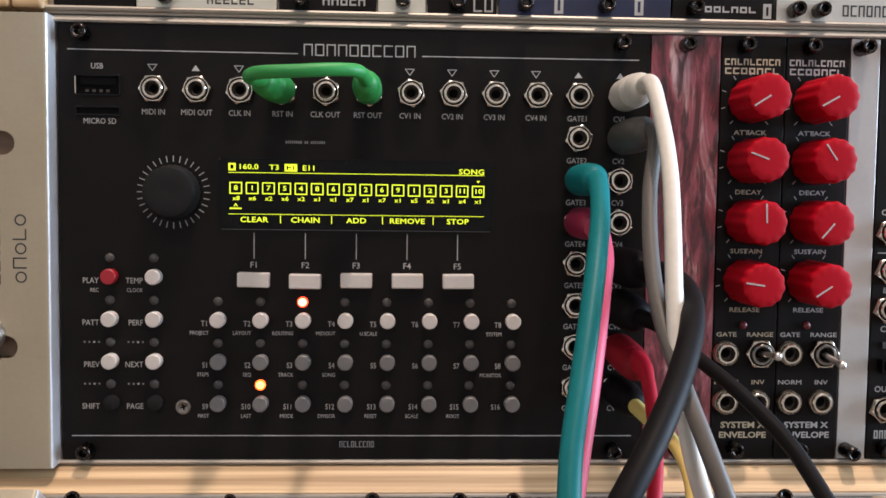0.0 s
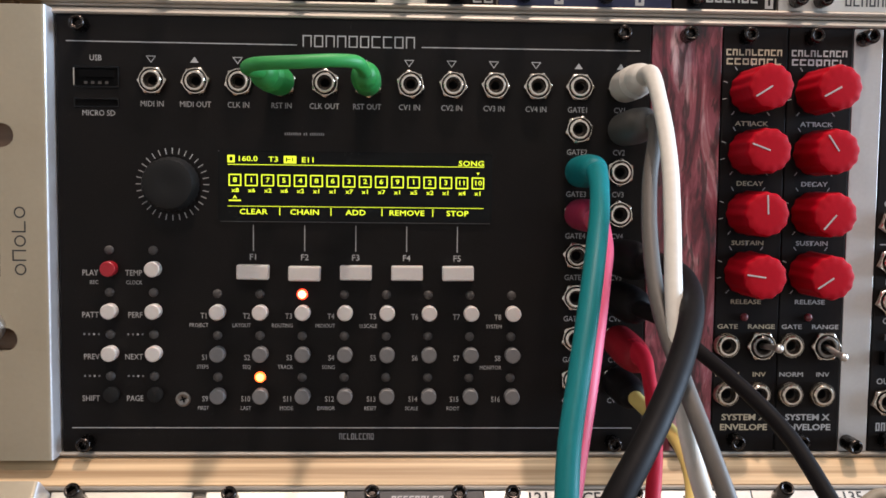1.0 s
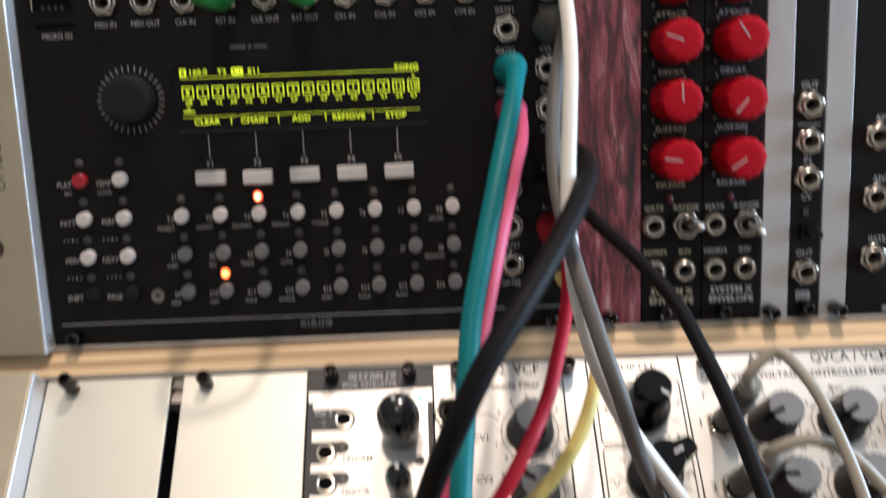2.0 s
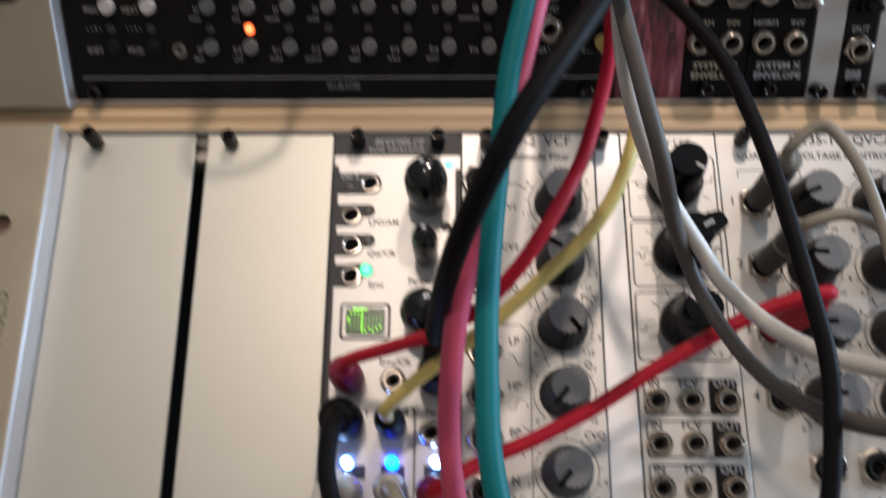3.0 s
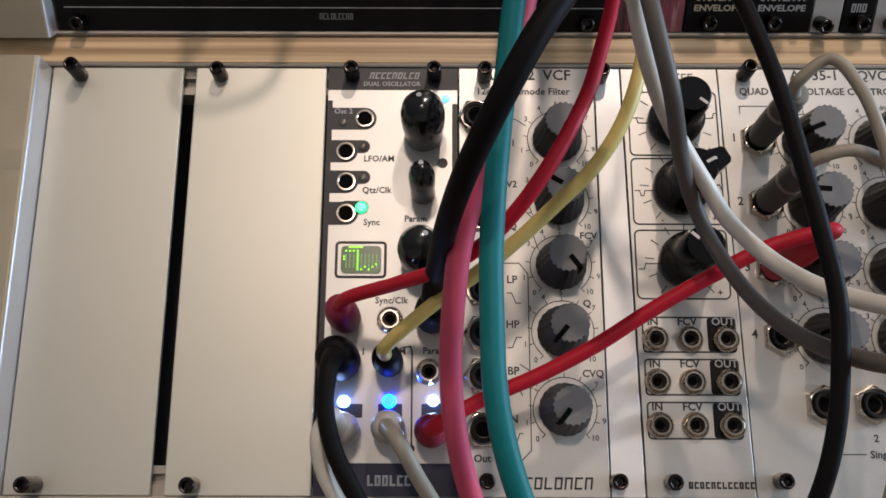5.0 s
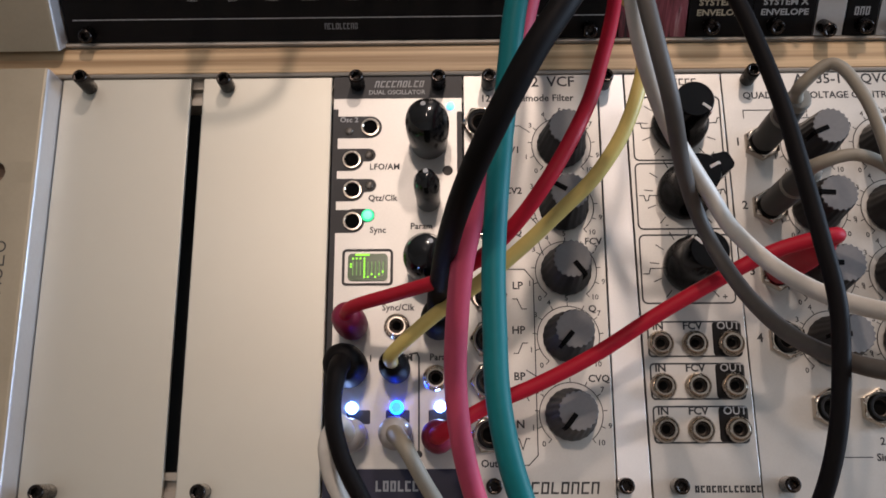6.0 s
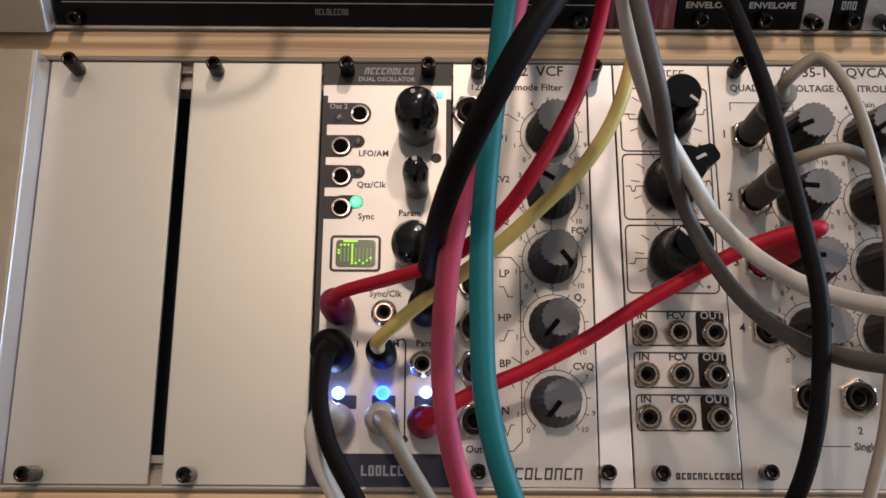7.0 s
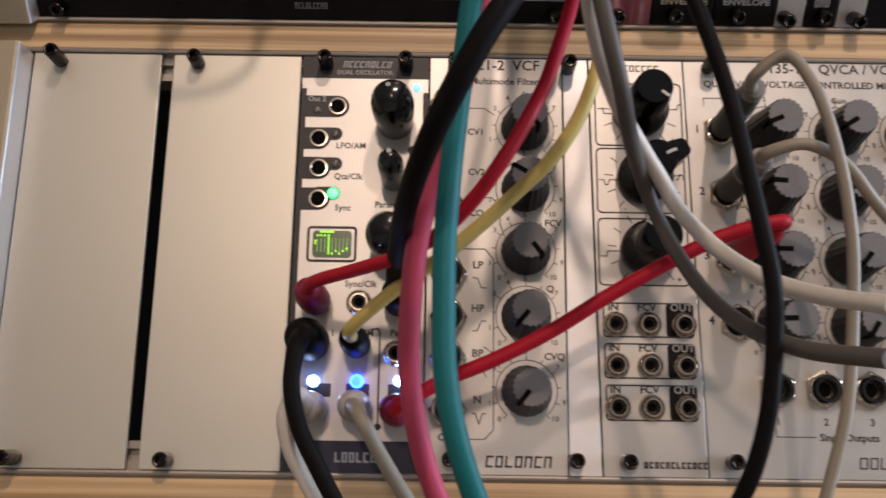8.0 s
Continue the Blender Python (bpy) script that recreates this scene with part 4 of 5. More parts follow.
part("lever", lathe_mesh("lever", [(1.6, 3.4), (1.7, 9), (1.2, 11), (0.01, 11.2)], PLASTIC, 16), sw, at(4.9, 29.4))
mark(vca, 4.9, 6.3, 3, 2.6, 5.0, 0.45, WHITE_PRINT, 31, w=0.06)
screw(vca, 5.2, 3.6, 4.8)
screw(vca, 4.8, 125.5, 4.8)
strip(254.6, 9.0, "narrow pale grey aluminium blank strip beside the utility module", hu=5.2)
env2 = thing("black_envelope_unit", UPPER @ at(263.8, 0), "black module with a column of nickel sockets", "synthesizer module", "upper row of modules")
panel(env2, 40.4, BLACK_PANEL2)
for v, s in ((59.4, "ASV"), (39.7, "ASV"), (19.9, "GATE")):
    jack(env2, 7.6, v, 25, 8.2, 2)
    words(env2, s, 9.2, v + 5.6, 1.7, WHITE_PRINT, bold=0.03)
line(env2, [(12.5, 2.1), (19.0, 2.1)], 1.2, WHITE_PRINT, "small_print")
for u in (7.5, 33):
    screw(env2, u, 125.5, 4.8)
screw(env2, 33, 3, 4.8)

# ---- top row: only the lower edges come into view ----


def top_module(u0, u1, material, label, screws, marks=()):
    t = thing("rack_module", TOP @ at(u0, 0), label, "synthesizer module", "top row of modules")
    panel(t, u1 - u0 - 0.2, material)
    for u in screws:
        screw(t, u - u0, 3.0, 4.8)
    for u, wid, hgt, v, ink in marks:
        n = max(1, int(wid / 2.3))
        mark(t, u - u0, v, n, hgt, wid, 0.9 if n == 1 else 0.5, ink, int(u), w=0.06, kinds=(0,) if n == 1 else ())
    return t


top_module(-1.0, 22.5, BLACK_PANEL2, "black module above the sequencer", ())
top_module(22.7, 63.5, ALU_BLANK, "bare aluminium module above the sequencer", (31,), ((50, 14, 1.6, 1.2, DARK_PRINT),))
top_module(63.7, 92.4, BLACK_PANEL2, "black module with white strokes along its lower edge", (70.5,), ((83, 13, 2.0, 1.6, WHITE_PRINT),))
top_module(92.6, 107.0, ALU_BLANK, "narrow bare aluminium module above the display", (100,))
top_module(107.2, 128.0, BLACK_PANEL2, "black module with a white mark at its lower edge", (116,), ((124, 6.5, 4.2, 0.6, WHITE_PRINT),))
top_module(128.2, 180.0, BLUE_PANEL, "deep blue module with white marks at its lower edge", (136, 160), ((146.5, 3.4, 5.0, 0.6, WHITE_PRINT), (170.5, 3.4, 5.0, 0.6, WHITE_PRINT)))
top_module(180.2, 211.5, BLACK_PANEL, "black module with a small white maker mark", (186.5,), ((198, 16, 1.8, 2.0, WHITE_PRINT), (209.3, 3.2, 4.4, 0.4, WHITE_PRINT)))
top_module(211.7, 300.0, ALU, "wide bare aluminium module with dark lettering shapes", (217.0, 224.5), ((243, 22, 3.4, 1.6, DARK_PRINT),))

# ---- lower row ----


def blank(u0, w, hole, label, tall):
    b = thing("blanking_plate", LOWER @ at(u0, 0), label, "blanking plate", "plain blanking plates")
    panel(b, w, ALU_BLANK, thick=1.6, bevel=0.4)
    screw(b, hole, 3.0, tall, 20)
    screw(b, hole, 125.5, tall, 50)
    return b


blank(-1.6, 41.0, 9.1, "plain bead-blasted aluminium blank panel beside the bracket", 9.0)
blank(42.9, 40.9, 8.0, "plain bead-blasted aluminium blank panel beside the oscillator", 6.5)

# dual oscillator
osc = thing("oscillator_module", LOWER @ at(84.1, 0), "white dual oscillator module with dark graphics and small green display", "synthesizer module", "lower row of modules")
panel(osc, 40.2, ALU)
part("header_band", plate_mesh("header_band", 0.1, 40.1, 121.0, 128.4, 0.2, SLATE_PRINT, 0.01, 0.04), osc)
part("footer_band", plate_mesh("footer_band", 0.1, 40.1, 0.1, 9.0, 0.2, NAVY_PRINT, 0.01, 0.04), osc)
part("side_band", plate_mesh("side_band", 0.1, 1.7, 9.2, 117.5, 0.2, SLATE_PRINT, 0.01, 0.04), osc)
part("side_band", plate_mesh("side_band", 38.4, 40.0, 58, 116.5, 0.5, SLATE_PRINT, 0.01, 0.04), osc)
mark(osc, 20.5, 124.7, 9, 2.2, 15.6, 0.45, WHITE_PRINT, 41, 0.25, w=0.1)
words(osc, "DUAL OSCILLATOR", 19.8, 123.0, 1.45, WHITE_PRINT, bold=0.06, w=0.1)
mark(osc, 21.2, 2.9, 6, 2.9, 12.4, 0.6, WHITE_PRINT, 42, w=0.1)
screw(osc, 7.6, 125.7, 7.0)
screw(osc, 32.8, 125.6, 7.0)


def dome_knob(parent, u, v, r, tall, angle, flare=0.0):
    body = cached(("dome", r, tall, flare), lambda: lathe_mesh("knob", [(r * 0.9 + flare, 0.4), (r * 0.9 + flare, 1.2), (r * 0.9 + flare * 0.5, tall * 0.2), (r * 0.98, tall * 0.38), (r, tall * 0.55), (r, tall * 0.72), (r * 0.93, tall * 0.86), (r * 0.75, tall * 0.96), (r * 0.4, tall), (0.01, tall * 1.01)], KNOB_SATIN, 48))
    k = part("knob", body, parent, at(u, v, 0, angle))
    part("pointer", cached(("domedot", r), lambda: lathe_mesh("pointer", [(0.75, -0.2), (0.75, 0.12), (0.01, 0.15)], WHITE_PRINT, 14)), k, Matrix.Translation((r * 0.5 * MM, 0, tall * 0.99 * MM)) @ Matrix.Rotation(radians(14), 4, "Y"), "white dot")
    return k


dome_knob(osc, 29.8, 106.4, 6.4, 22.8, 108)
dome_knob(osc, 29.7, 87.6, 3.8, 22.3, 95, 0.25)
dome_knob(osc, 29.4, 66.6, 6.3, 22.4, 60)
led(osc, 36.4, 118.2, LED_ICE, 1.2, 1.2, "small glowing blue-white light")
part("panel_hole", lathe_mesh("panel_hole", [(1.6, 0.02), (1.6, 0.06), (1.35, 0.07), (1.3, 0.05), (0.01, 0.05)], LED_OFF, 20), osc, at(35.5, 97.2))


def capsule(pts, r, n=12):
    """Outline of a stroke of radius r along two points."""
    (x0, y0), (x1, y1) = pts
    a = math.degrees(math.atan2(y1 - y0, x1 - x0))
    return [(x1 + r * math.cos(radians(a - 90 + 180 * i / n)), y1 + r * math.sin(radians(a - 90 + 180 * i / n))) for i in range(n + 1)] + [(x0 + r * math.cos(radians(a + 90 + 180 * i / n)), y0 + r * math.sin(radians(a + 90 + 180 * i / n))) for i in range(n + 1)]


def pod(jv, ju, lu, lv, lens, label=""):
    """A dark printed island round a socket and its small light."""
    part("socket_island", prism_mesh("socket_island", [(1.6, jv + 3.6), (1.6, jv - 3.6)] + capsule(((ju - 0.1, jv), (ju, jv)), 3.6)[:13], 0.012, 0.05, SLATE_PRINT), osc)
    part("light_island", prism_mesh("light_island", capsule(((ju, lv), (lu, lv)), 2.1), 0.014, 0.055, SLATE_PRINT), osc)
    ring = part("jack", lathe_mesh("jack", [(2.95, 0.05), (2.95, 0.35), (2.8, 0.6), (2.35, 0.62), (2.15, 0.45), (2.1, 0.12), (0.01, 0.12)], NICKEL, 30), osc, at(ju, jv))
    part("bore", lathe_mesh("bore", [(2.08, 0.13), (2.08, 0.22), (0.01, 0.23)], HOLE, 24), ring)
    led(osc, lu, lv, lens, 1.9 if label else 1.25, 0.8, label)


pod(111.5, 11.7, 5.2, 110.2, LED_CLEAR)
pod(100.9, 6.2, 11.4, 102.4, LED_CLEAR)
pod(91.2, 6.6, 11.7, 92.6, LED_CLEAR)
pod(81.3, 6.8, 11.4, 83.1, LED_GREEN, "glowing green light")
words(osc, "Osc 2", 5.1, 113.9, 1.7, WHITE_PRINT, bold=0.06, w=0.1)
for s, u, v in (("LFO/AM", 16.3, 98.5), ("Qtz/Clk", 15.8, 88.5), ("Sync", 14.5, 78.5), ("Param", 27.6, 79.6), ("Sync/Clk", 20.8, 54.9), ("1", 13.0, 40.0), ("FM", 23.6, 40.1), ("Para", 32.4, 40.3)):
    words(osc, s, u, v, 1.95, DARK_PRINT, bold=0.05, wide=1.05, broad=0.95)
part("display_frame", outline_mesh("display_frame", 4.0, 19.2, 61.5, 72.7, 1.4, 0.8, SLATE_PRINT), osc)
scr = part("display", plate_mesh("display", 5.8, 17.6, 63.0, 71.2, 1.2, GREEN_GLASS, 0.0, 0.4), osc, None, "small green dot-matrix display")
for i in range(9):
    u = 7.3 + 1.12 * i
    part("lit_column", box_mesh("lit_column", u - 0.16, u + 0.16, 64.6, 68.8, 0.4, 0.44, LCD_COLUMN, 0), scr)
wave = [(6.7, 68.0), (6.7, 67.2), (7.3, 69.7), (8.4, 69.7), (9.5, 69.7)] + [(10.7, 69.7 - 0.8 * k) for k in range(8)] + [(11.8, 64.1), (12.9, 64.9), (14.0, 64.1), (15.1, 64.9), (16.2, 65.7)]
for x, y in wave:
    part("lit_dot", cached("lit_dot", lambda: box_mesh("lit_dot", -0.27, 0.27, -0.27, 0.27, 0.4, 0.47, OLED_GREEN, 0)), scr, at(x, y))
part("lit_bar", box_mesh("lit_bar", 8.0, 12.2, 70.6, 71.1, 0.4, 0.46, OLED_GREEN, 0), scr)


def flat_jack(parent, u, v, r=3.8):
    return jack(parent, u, v, 0, r * 2, 1.2, NICKEL, True)


for u, v in ((20.5, 49.3), (7.9, 49.3), (32.7, 49.3), (7.0, 36.8), (20.5, 36.6), (31.9, 34.3), (8.2, 18.0), (20.8, 18.4), (32.5, 17.6)):
    flat_jack(osc, u, v)
part("input_rail", stroke_mesh("input_rail", [(24.2, 41.2), (26.4, 41.6), (27.0, 40.4), (27.1, 13.0)], 0.5, SLATE_PRINT), osc)
part("rail_dot", lathe_mesh("rail_dot", [(1.0, 0.01), (1.0, 0.06), (0.01, 0.06)], SLATE_PRINT, 18), osc, at(27.1, 13.0))
for u in (9.8, 21.0, 33.2):
    part("light_plate", plate_mesh("light_plate", u - 3.4, u + 3.4, 21.4, 25.3, 0.4, SLATE_PRINT, 0.01, 0.05), osc)
led(osc, 7.9, 25.9, LED_WHITE, 1.7, 1.6, "bright glowing white light")
led(osc, 20.7, 26.0, LED_BLUE, 2.0, 1.7, "bright glowing blue light")
led(osc, 33.1, 26.2, LED_WHITE, 1.6, 1.6, "bright glowing white light")

# ---- knobs and sockets of the filter and amplifier modules ----


def grey_knob(parent, u, v, pointer, r=6.9, tall=15.5):
    """A dark fluted knob with a lighter grey cap and a black pointer bar."""
    skirt = cached(("skirt", r, tall), lambda: lathe_mesh("knob", [(r + 0.5, 0.3), (r + 0.6, 1.0), (r + 0.1, 2.4), (r - 1.3, tall - 1.0), (r - 1.6, tall)], CHARCOAL, 120, 20, 0.16))
    cap = cached(("cap", r, tall), lambda: lathe_mesh("cap", [(r - 1.5, tall - 0.1), (r - 1.45, tall + 0.3), (r - 1.6, tall + 0.5), (0.01, tall + 0.5)], CAP_GREY, 120, 20, 0.45))
    bar = cached(("bar", r, tall), lambda: box_mesh("pointer", 1.0, r - 1.5, -0.7, 0.7, tall + 0.2, tall + 0.85, HOLE, 0.15))
    side = cached(("sidebar", r, tall), lambda: box_mesh("side_pointer", r - 1.8, r - 0.9, -0.55, 0.55, 6.0, tall + 0.6, HOLE, 0.1))
    k = part("knob", skirt, parent, at(u, v, 0, pointer))
    c = part("cap", cap, k, None, "lighter grey cap")
    part("pointer", bar, k, None, "black pointer bar")
    part("side_pointer", side, k)
    return k


def dial_print(parent, u, v, r=9.0, numbers=True):
    arc(parent, u, v, r, -50, 230, 0.26, DARK_PRINT)
    ticks(parent, u, v, r, r + 1.3, -50, 230, 11, 0.26, DARK_PRINT)
    if numbers:
        for i in (0, 1, 3, 4, 5, 7, 9, 10):
            a = radians(226 - 27 * i)
            words(parent, str(i), u + (r + 2.4) * math.cos(a), v + (r + 2.4) * math.sin(a), 1.6, DARK_PRINT, bold=0.02)


def big_jack(parent, u, v, turn=0):
    return jack(parent, u, v, turn, 9.8, 2.4, NICKEL, bush=RUBBER)


# multimode filter
vcf = thing("filter_module", LOWER @ at(124.5, 0), "bare aluminium filter module with five grey knobs", "synthesizer module", "lower row of modules")
panel(vcf, 41.8, ALU)
words(vcf, "A-121-2", 15.6, 126.0, 3.5, DARK_PRINT, bold=0.03)
words(vcf, "VCF", 30.4, 126.0, 3.5, DARK_PRINT, bold=0.03)
words(vcf, "12dB Multimode Filter", 19.8, 120.6, 2.3, DARK_PRINT, bold=0.01)
screw(vcf, 7.9, 125.3, 7.5)
screw(vcf, 7.6, 4.3, 5.5)
KV = (105.0, 85.3, 65.6, 46.0, 23.9)
for v, a in zip(KV, (-62, 150, -52, 230, 232)):
    grey_knob(vcf, 29.9, v, a)
    dial_print(vcf, 29.9, v)
for v in (112.0, 96.5, 81.0, 58.3, 45.4, 33.2, 18.3):
    big_jack(vcf, 6.8 if v < 60 else 5.2, v, 0)
for s, v in (("LP", 61.2), ("HP", 48.0), ("BP", 34.6), ("N", 21.1)):
    words(vcf, s, 15.5, v, 2.3, DARK_PRINT, bold=0.02)
GLYPH = {"LP": [(0, 3), (1.3, 3), (2.6, 0), (4, 0)], "HP": [(0, 0), (1.3, 0), (2.6, 3), (4, 3)], "BP": [(0, 0), (1.2, 3), (2.6, 3), (4, 0)], "N": [(0, 3), (1, 3), (2, 0), (3, 3), (4, 3)]}
for s, v in (("LP", 54.3), ("HP", 41.3), ("BP", 27.8), ("N", 14.2)):
    line(vcf, [(14.0 + x, v + y) for x, y in GLYPH[s]], 0.3, DARK_PRINT, "response_glyph")
for s, u, v in (("CV1", 14.6, 103.6), ("CV2", 14.9, 90.5), ("CQ", 15.0, 77.4), ("FCV", 38.3, 74.5), ("Q", 37.2, 54.2), ("CVQ", 38.2, 33.9), ("Out", 6.5, 10.3)):
    words(vcf, s, u, v, 2.1, DARK_PRINT, bold=0.02)
line(vcf, [(12, 9.9), (17.6, 9.9), (20.2, 12.6), (20.2, 63), (17.6, 66.2), (10.5, 66.2)], 0.3, DARK_PRINT)
line(vcf, [(12, 111.5), (17.2, 111.5), (20.3, 109.4)], 0.3, DARK_PRINT)
line(vcf, [(15.5, 82.4), (19.6, 82.4), (22.2, 79.6), (22.2, 74), (23.4, 70.5)], 0.3, DARK_PRINT)
line(vcf, [(17.5, 36.5), (20.6, 34.5), (22.0, 30.5)], 0.3, DARK_PRINT)
mark(vcf, 27.6, 2.1, 7, 3.3, 19.5, 0.55, DARK_PRINT, 52, 0.12, w=0.06)

# narrow bare strip
bare = thing("blank_strip", LOWER @ at(166.5, 0), "narrow bright bare aluminium blank strip", "blank panel", "narrow blank strips")
panel(bare, 7.9, BARE_ALU, lean=(0.0, 1.6))
screw(bare, 1.6, 125.2, 7.0)
screw(bare, 1.8, 4.3, 5.0)

# three-band filter with black pointer knobs
tri = thing("three_band_module", LOWER @ at(174.6, 0), "aluminium three-channel module with black pointer knobs", "synthesizer module", "lower row of modules")
panel(tri, 30.0, ALU, lean=(1.7, 1.9))
mark(tri, 16.0, 124.6, 7, 2.2, 13.5, 0.4, DARK_PRINT, 61, w=0.06)
mark(tri, 22.6, 2.4, 12, 1.9, 18.6, 0.52, DARK_PRINT, 62, w=0.06)
screw(tri, 8.6, 4.2, 5.5)


def pointer_knob(parent, u, v, angle, nose):
    """A tall tapered gloss-black knob with a nose and a white line."""
    body = cached("tall_knob", lambda: lathe_mesh("knob", [(8.3, 0.4), (8.4, 1.2), (8.2, 5.0), (7.1, 6.4), (6.2, 12), (5.5, 20.4), (5.1, 21.0), (0.01, 21.0)], PLASTIC, 64, 0, 0))
    k = part("knob", body, parent, at(u, v, 0, angle))
    part("pointer", cached("tall_line", lambda: box_mesh("pointer", 2.4, 5.2, -0.45, 0.45, 20.8, 21.15, WHITE_BUTTON, 0.1)), k, None, "white pointer line")
    part("side_pointer", cached("tall_side", lambda: box_mesh("side_pointer", 5.2, 6.0, -0.45, 0.45, 17.0, 20.2, WHITE_BUTTON, 0.1)), k)
    if nose:
        part("nose", cached("nose", lambda: prism_mesh("nose", [(5.0, -3.6), (9.6, -2.6), (10.4, -1.6), (10.4, 1.6), (9.6, 2.6), (5.0, 3.6)], 9.5, 18.2, PLASTIC)), k)
    return k


GL = {0: [(0, 1.6), (1.6, 1.6), (2.0, 0), (5, 0)], 1: [(0, 0), (1.4, 0), (1.8, -1.6), (2.6, -1.6), (3.0, 0), (6, 0)], 2: [(0, -1.6), (1.6, -1.6), (2.0, 0), (5.4, 0)]}
for i, (v, a) in enumerate(((110.9, -38), (89.2, 28), (66.7, 138))):
    pointer_knob(tri, 15.8 + 0.4 * i, v, a, i == 1)
    part("channel_frame", outline_mesh("channel_frame", 1.7, 29.2, v - 11.2, v + 9.9, 1.8, 0.48, DARK_PRINT), tri)
    ticks(tri, 15.8 + 0.4 * i, v, 9.3, 12.0, -50, 230, 11, 0.3, DARK_PRINT)
    line(tri, [(2.7 + x, v - 0.5 + y) for x, y in GL[i]], 0.32, DARK_PRINT, "response_glyph")
    words(tri, "-", 10.5, v - 9.6, 1.7, DARK_PRINT, bold=0.04)
    words(tri, "+", 26.0, v - 9.2, 1.9, DARK_PRINT, bold=0.04)
line(tri, [(26.4, 112.0), (27.6, 112.0), (28.0, 113.6), (29.0, 113.6)], 0.32, DARK_PRINT, "response_glyph")
line(tri, [(26.2, 89.0), (27.0, 89.0), (27.5, 90.6), (28.2, 90.6), (28.7, 89.0)], 0.32, DARK_PRINT, "response_glyph")
for r in range(3):
    v = 43.9 - 12.15 * r
    part("channel_frame", outline_mesh("channel_frame", 2.6 + 0.1 * r, 30.0 - 0.3, v - 3.9, v + 6.6, 1.3, 0.48, DARK_PRINT), tri)
    part("output_plate", plate_mesh("output_plate", 21.4, 29.5, v - 3.7, v + 6.4, 1.2, PLATE_PRINT, 0.03, 0.03), tri)
    for k, (u, s) in enumerate(((6.2, "IN"), (16.1, "FCV"), (26.5, "OUT"))):
        jack(tri, u, v, 10 * k, 7.6, 1.8, NICKEL, True)
        words(tri, s, u - 0.4, v + 5.1, 2.3, WHITE_PRINT if k == 2 else DARK_PRINT, bold=0.04, w=0.1)

# quad amplifier
amp = thing("amplifier_module", LOWER @ at(204.7, 0), "wide bare aluminium four-channel amplifier module with grey knobs", "synthesizer module", "lower row of modules")
panel(amp, 91.2, ALU, lean=(1.9, 0.0))
words(amp, "A-135-1", 30.0, 126.2, 3.3, DARK_PRINT, bold=0.02)
words(amp, "QVCA / VCMIX", 43.0, 126.2, 3.3, DARK_PRINT, "LEFT", 0.02)
words(amp, "QUAD VCA / VOLTAGE CONTROLLED MIXER", 6.3, 120.8, 2.25, DARK_PRINT, "LEFT", 0.02)
screw(amp, 8.0, 126.2, 7.5, 15)
screw(amp, 8.6, 4.6, 5.5)
screw(amp, 84, 125.5, 6)
screw(amp, 84, 3, 6)
for i, v in enumerate((104.8, 84.6, 64.4, 44.6)):
    big_jack(amp, 10.6 + 0.6 * i, v + 0.2, 30)
    words(amp, str(i + 1), 3.6 + 0.45 * i, v + 0.8, 2.6, DARK_PRINT, bold=0.03)
    for k, u in enumerate((25.4, 47.4, 69.4)):
        grey_knob(amp, u, v - 0.4, (203, 176, 180, 181)[i] if k == 0 else (212, 200, 230, 236)[i] if k == 1 else 200 - 30 * i)
        dial_print(amp, u, v - 0.4)
for k, u in enumerate((22.7, 36.5, 50.0, 63.5)):
    big_jack(amp, u, 25.4, 30)
    words(amp, str(k + 1), u, 16.1, 2.1, DARK_PRINT, bold=0.02)
line(amp, [(21.8, 14.0), (21.8, 11.8), (33.2, 11.8)], 0.28, DARK_PRINT)
words(amp, "Single Outputs", 34.3, 11.7, 2.1, DARK_PRINT, "LEFT", 0.02)
line(amp, [(6.0, 113.4), (6.0, 116.0), (22, 116.0)], 0.28, DARK_PRINT)
words(amp, "Gain", 48.6, 115.6, 1.9, DARK_PRINT, bold=0.02)
mark(amp, 55.5, 3.0, 7, 3.3, 21, 0.42, DARK_PRINT, 72, 0.12, w=0.06)

# ---- patch cables, in millimetres from the upper row's lower left corner ----
HOME = pose(0, 0, BASE)


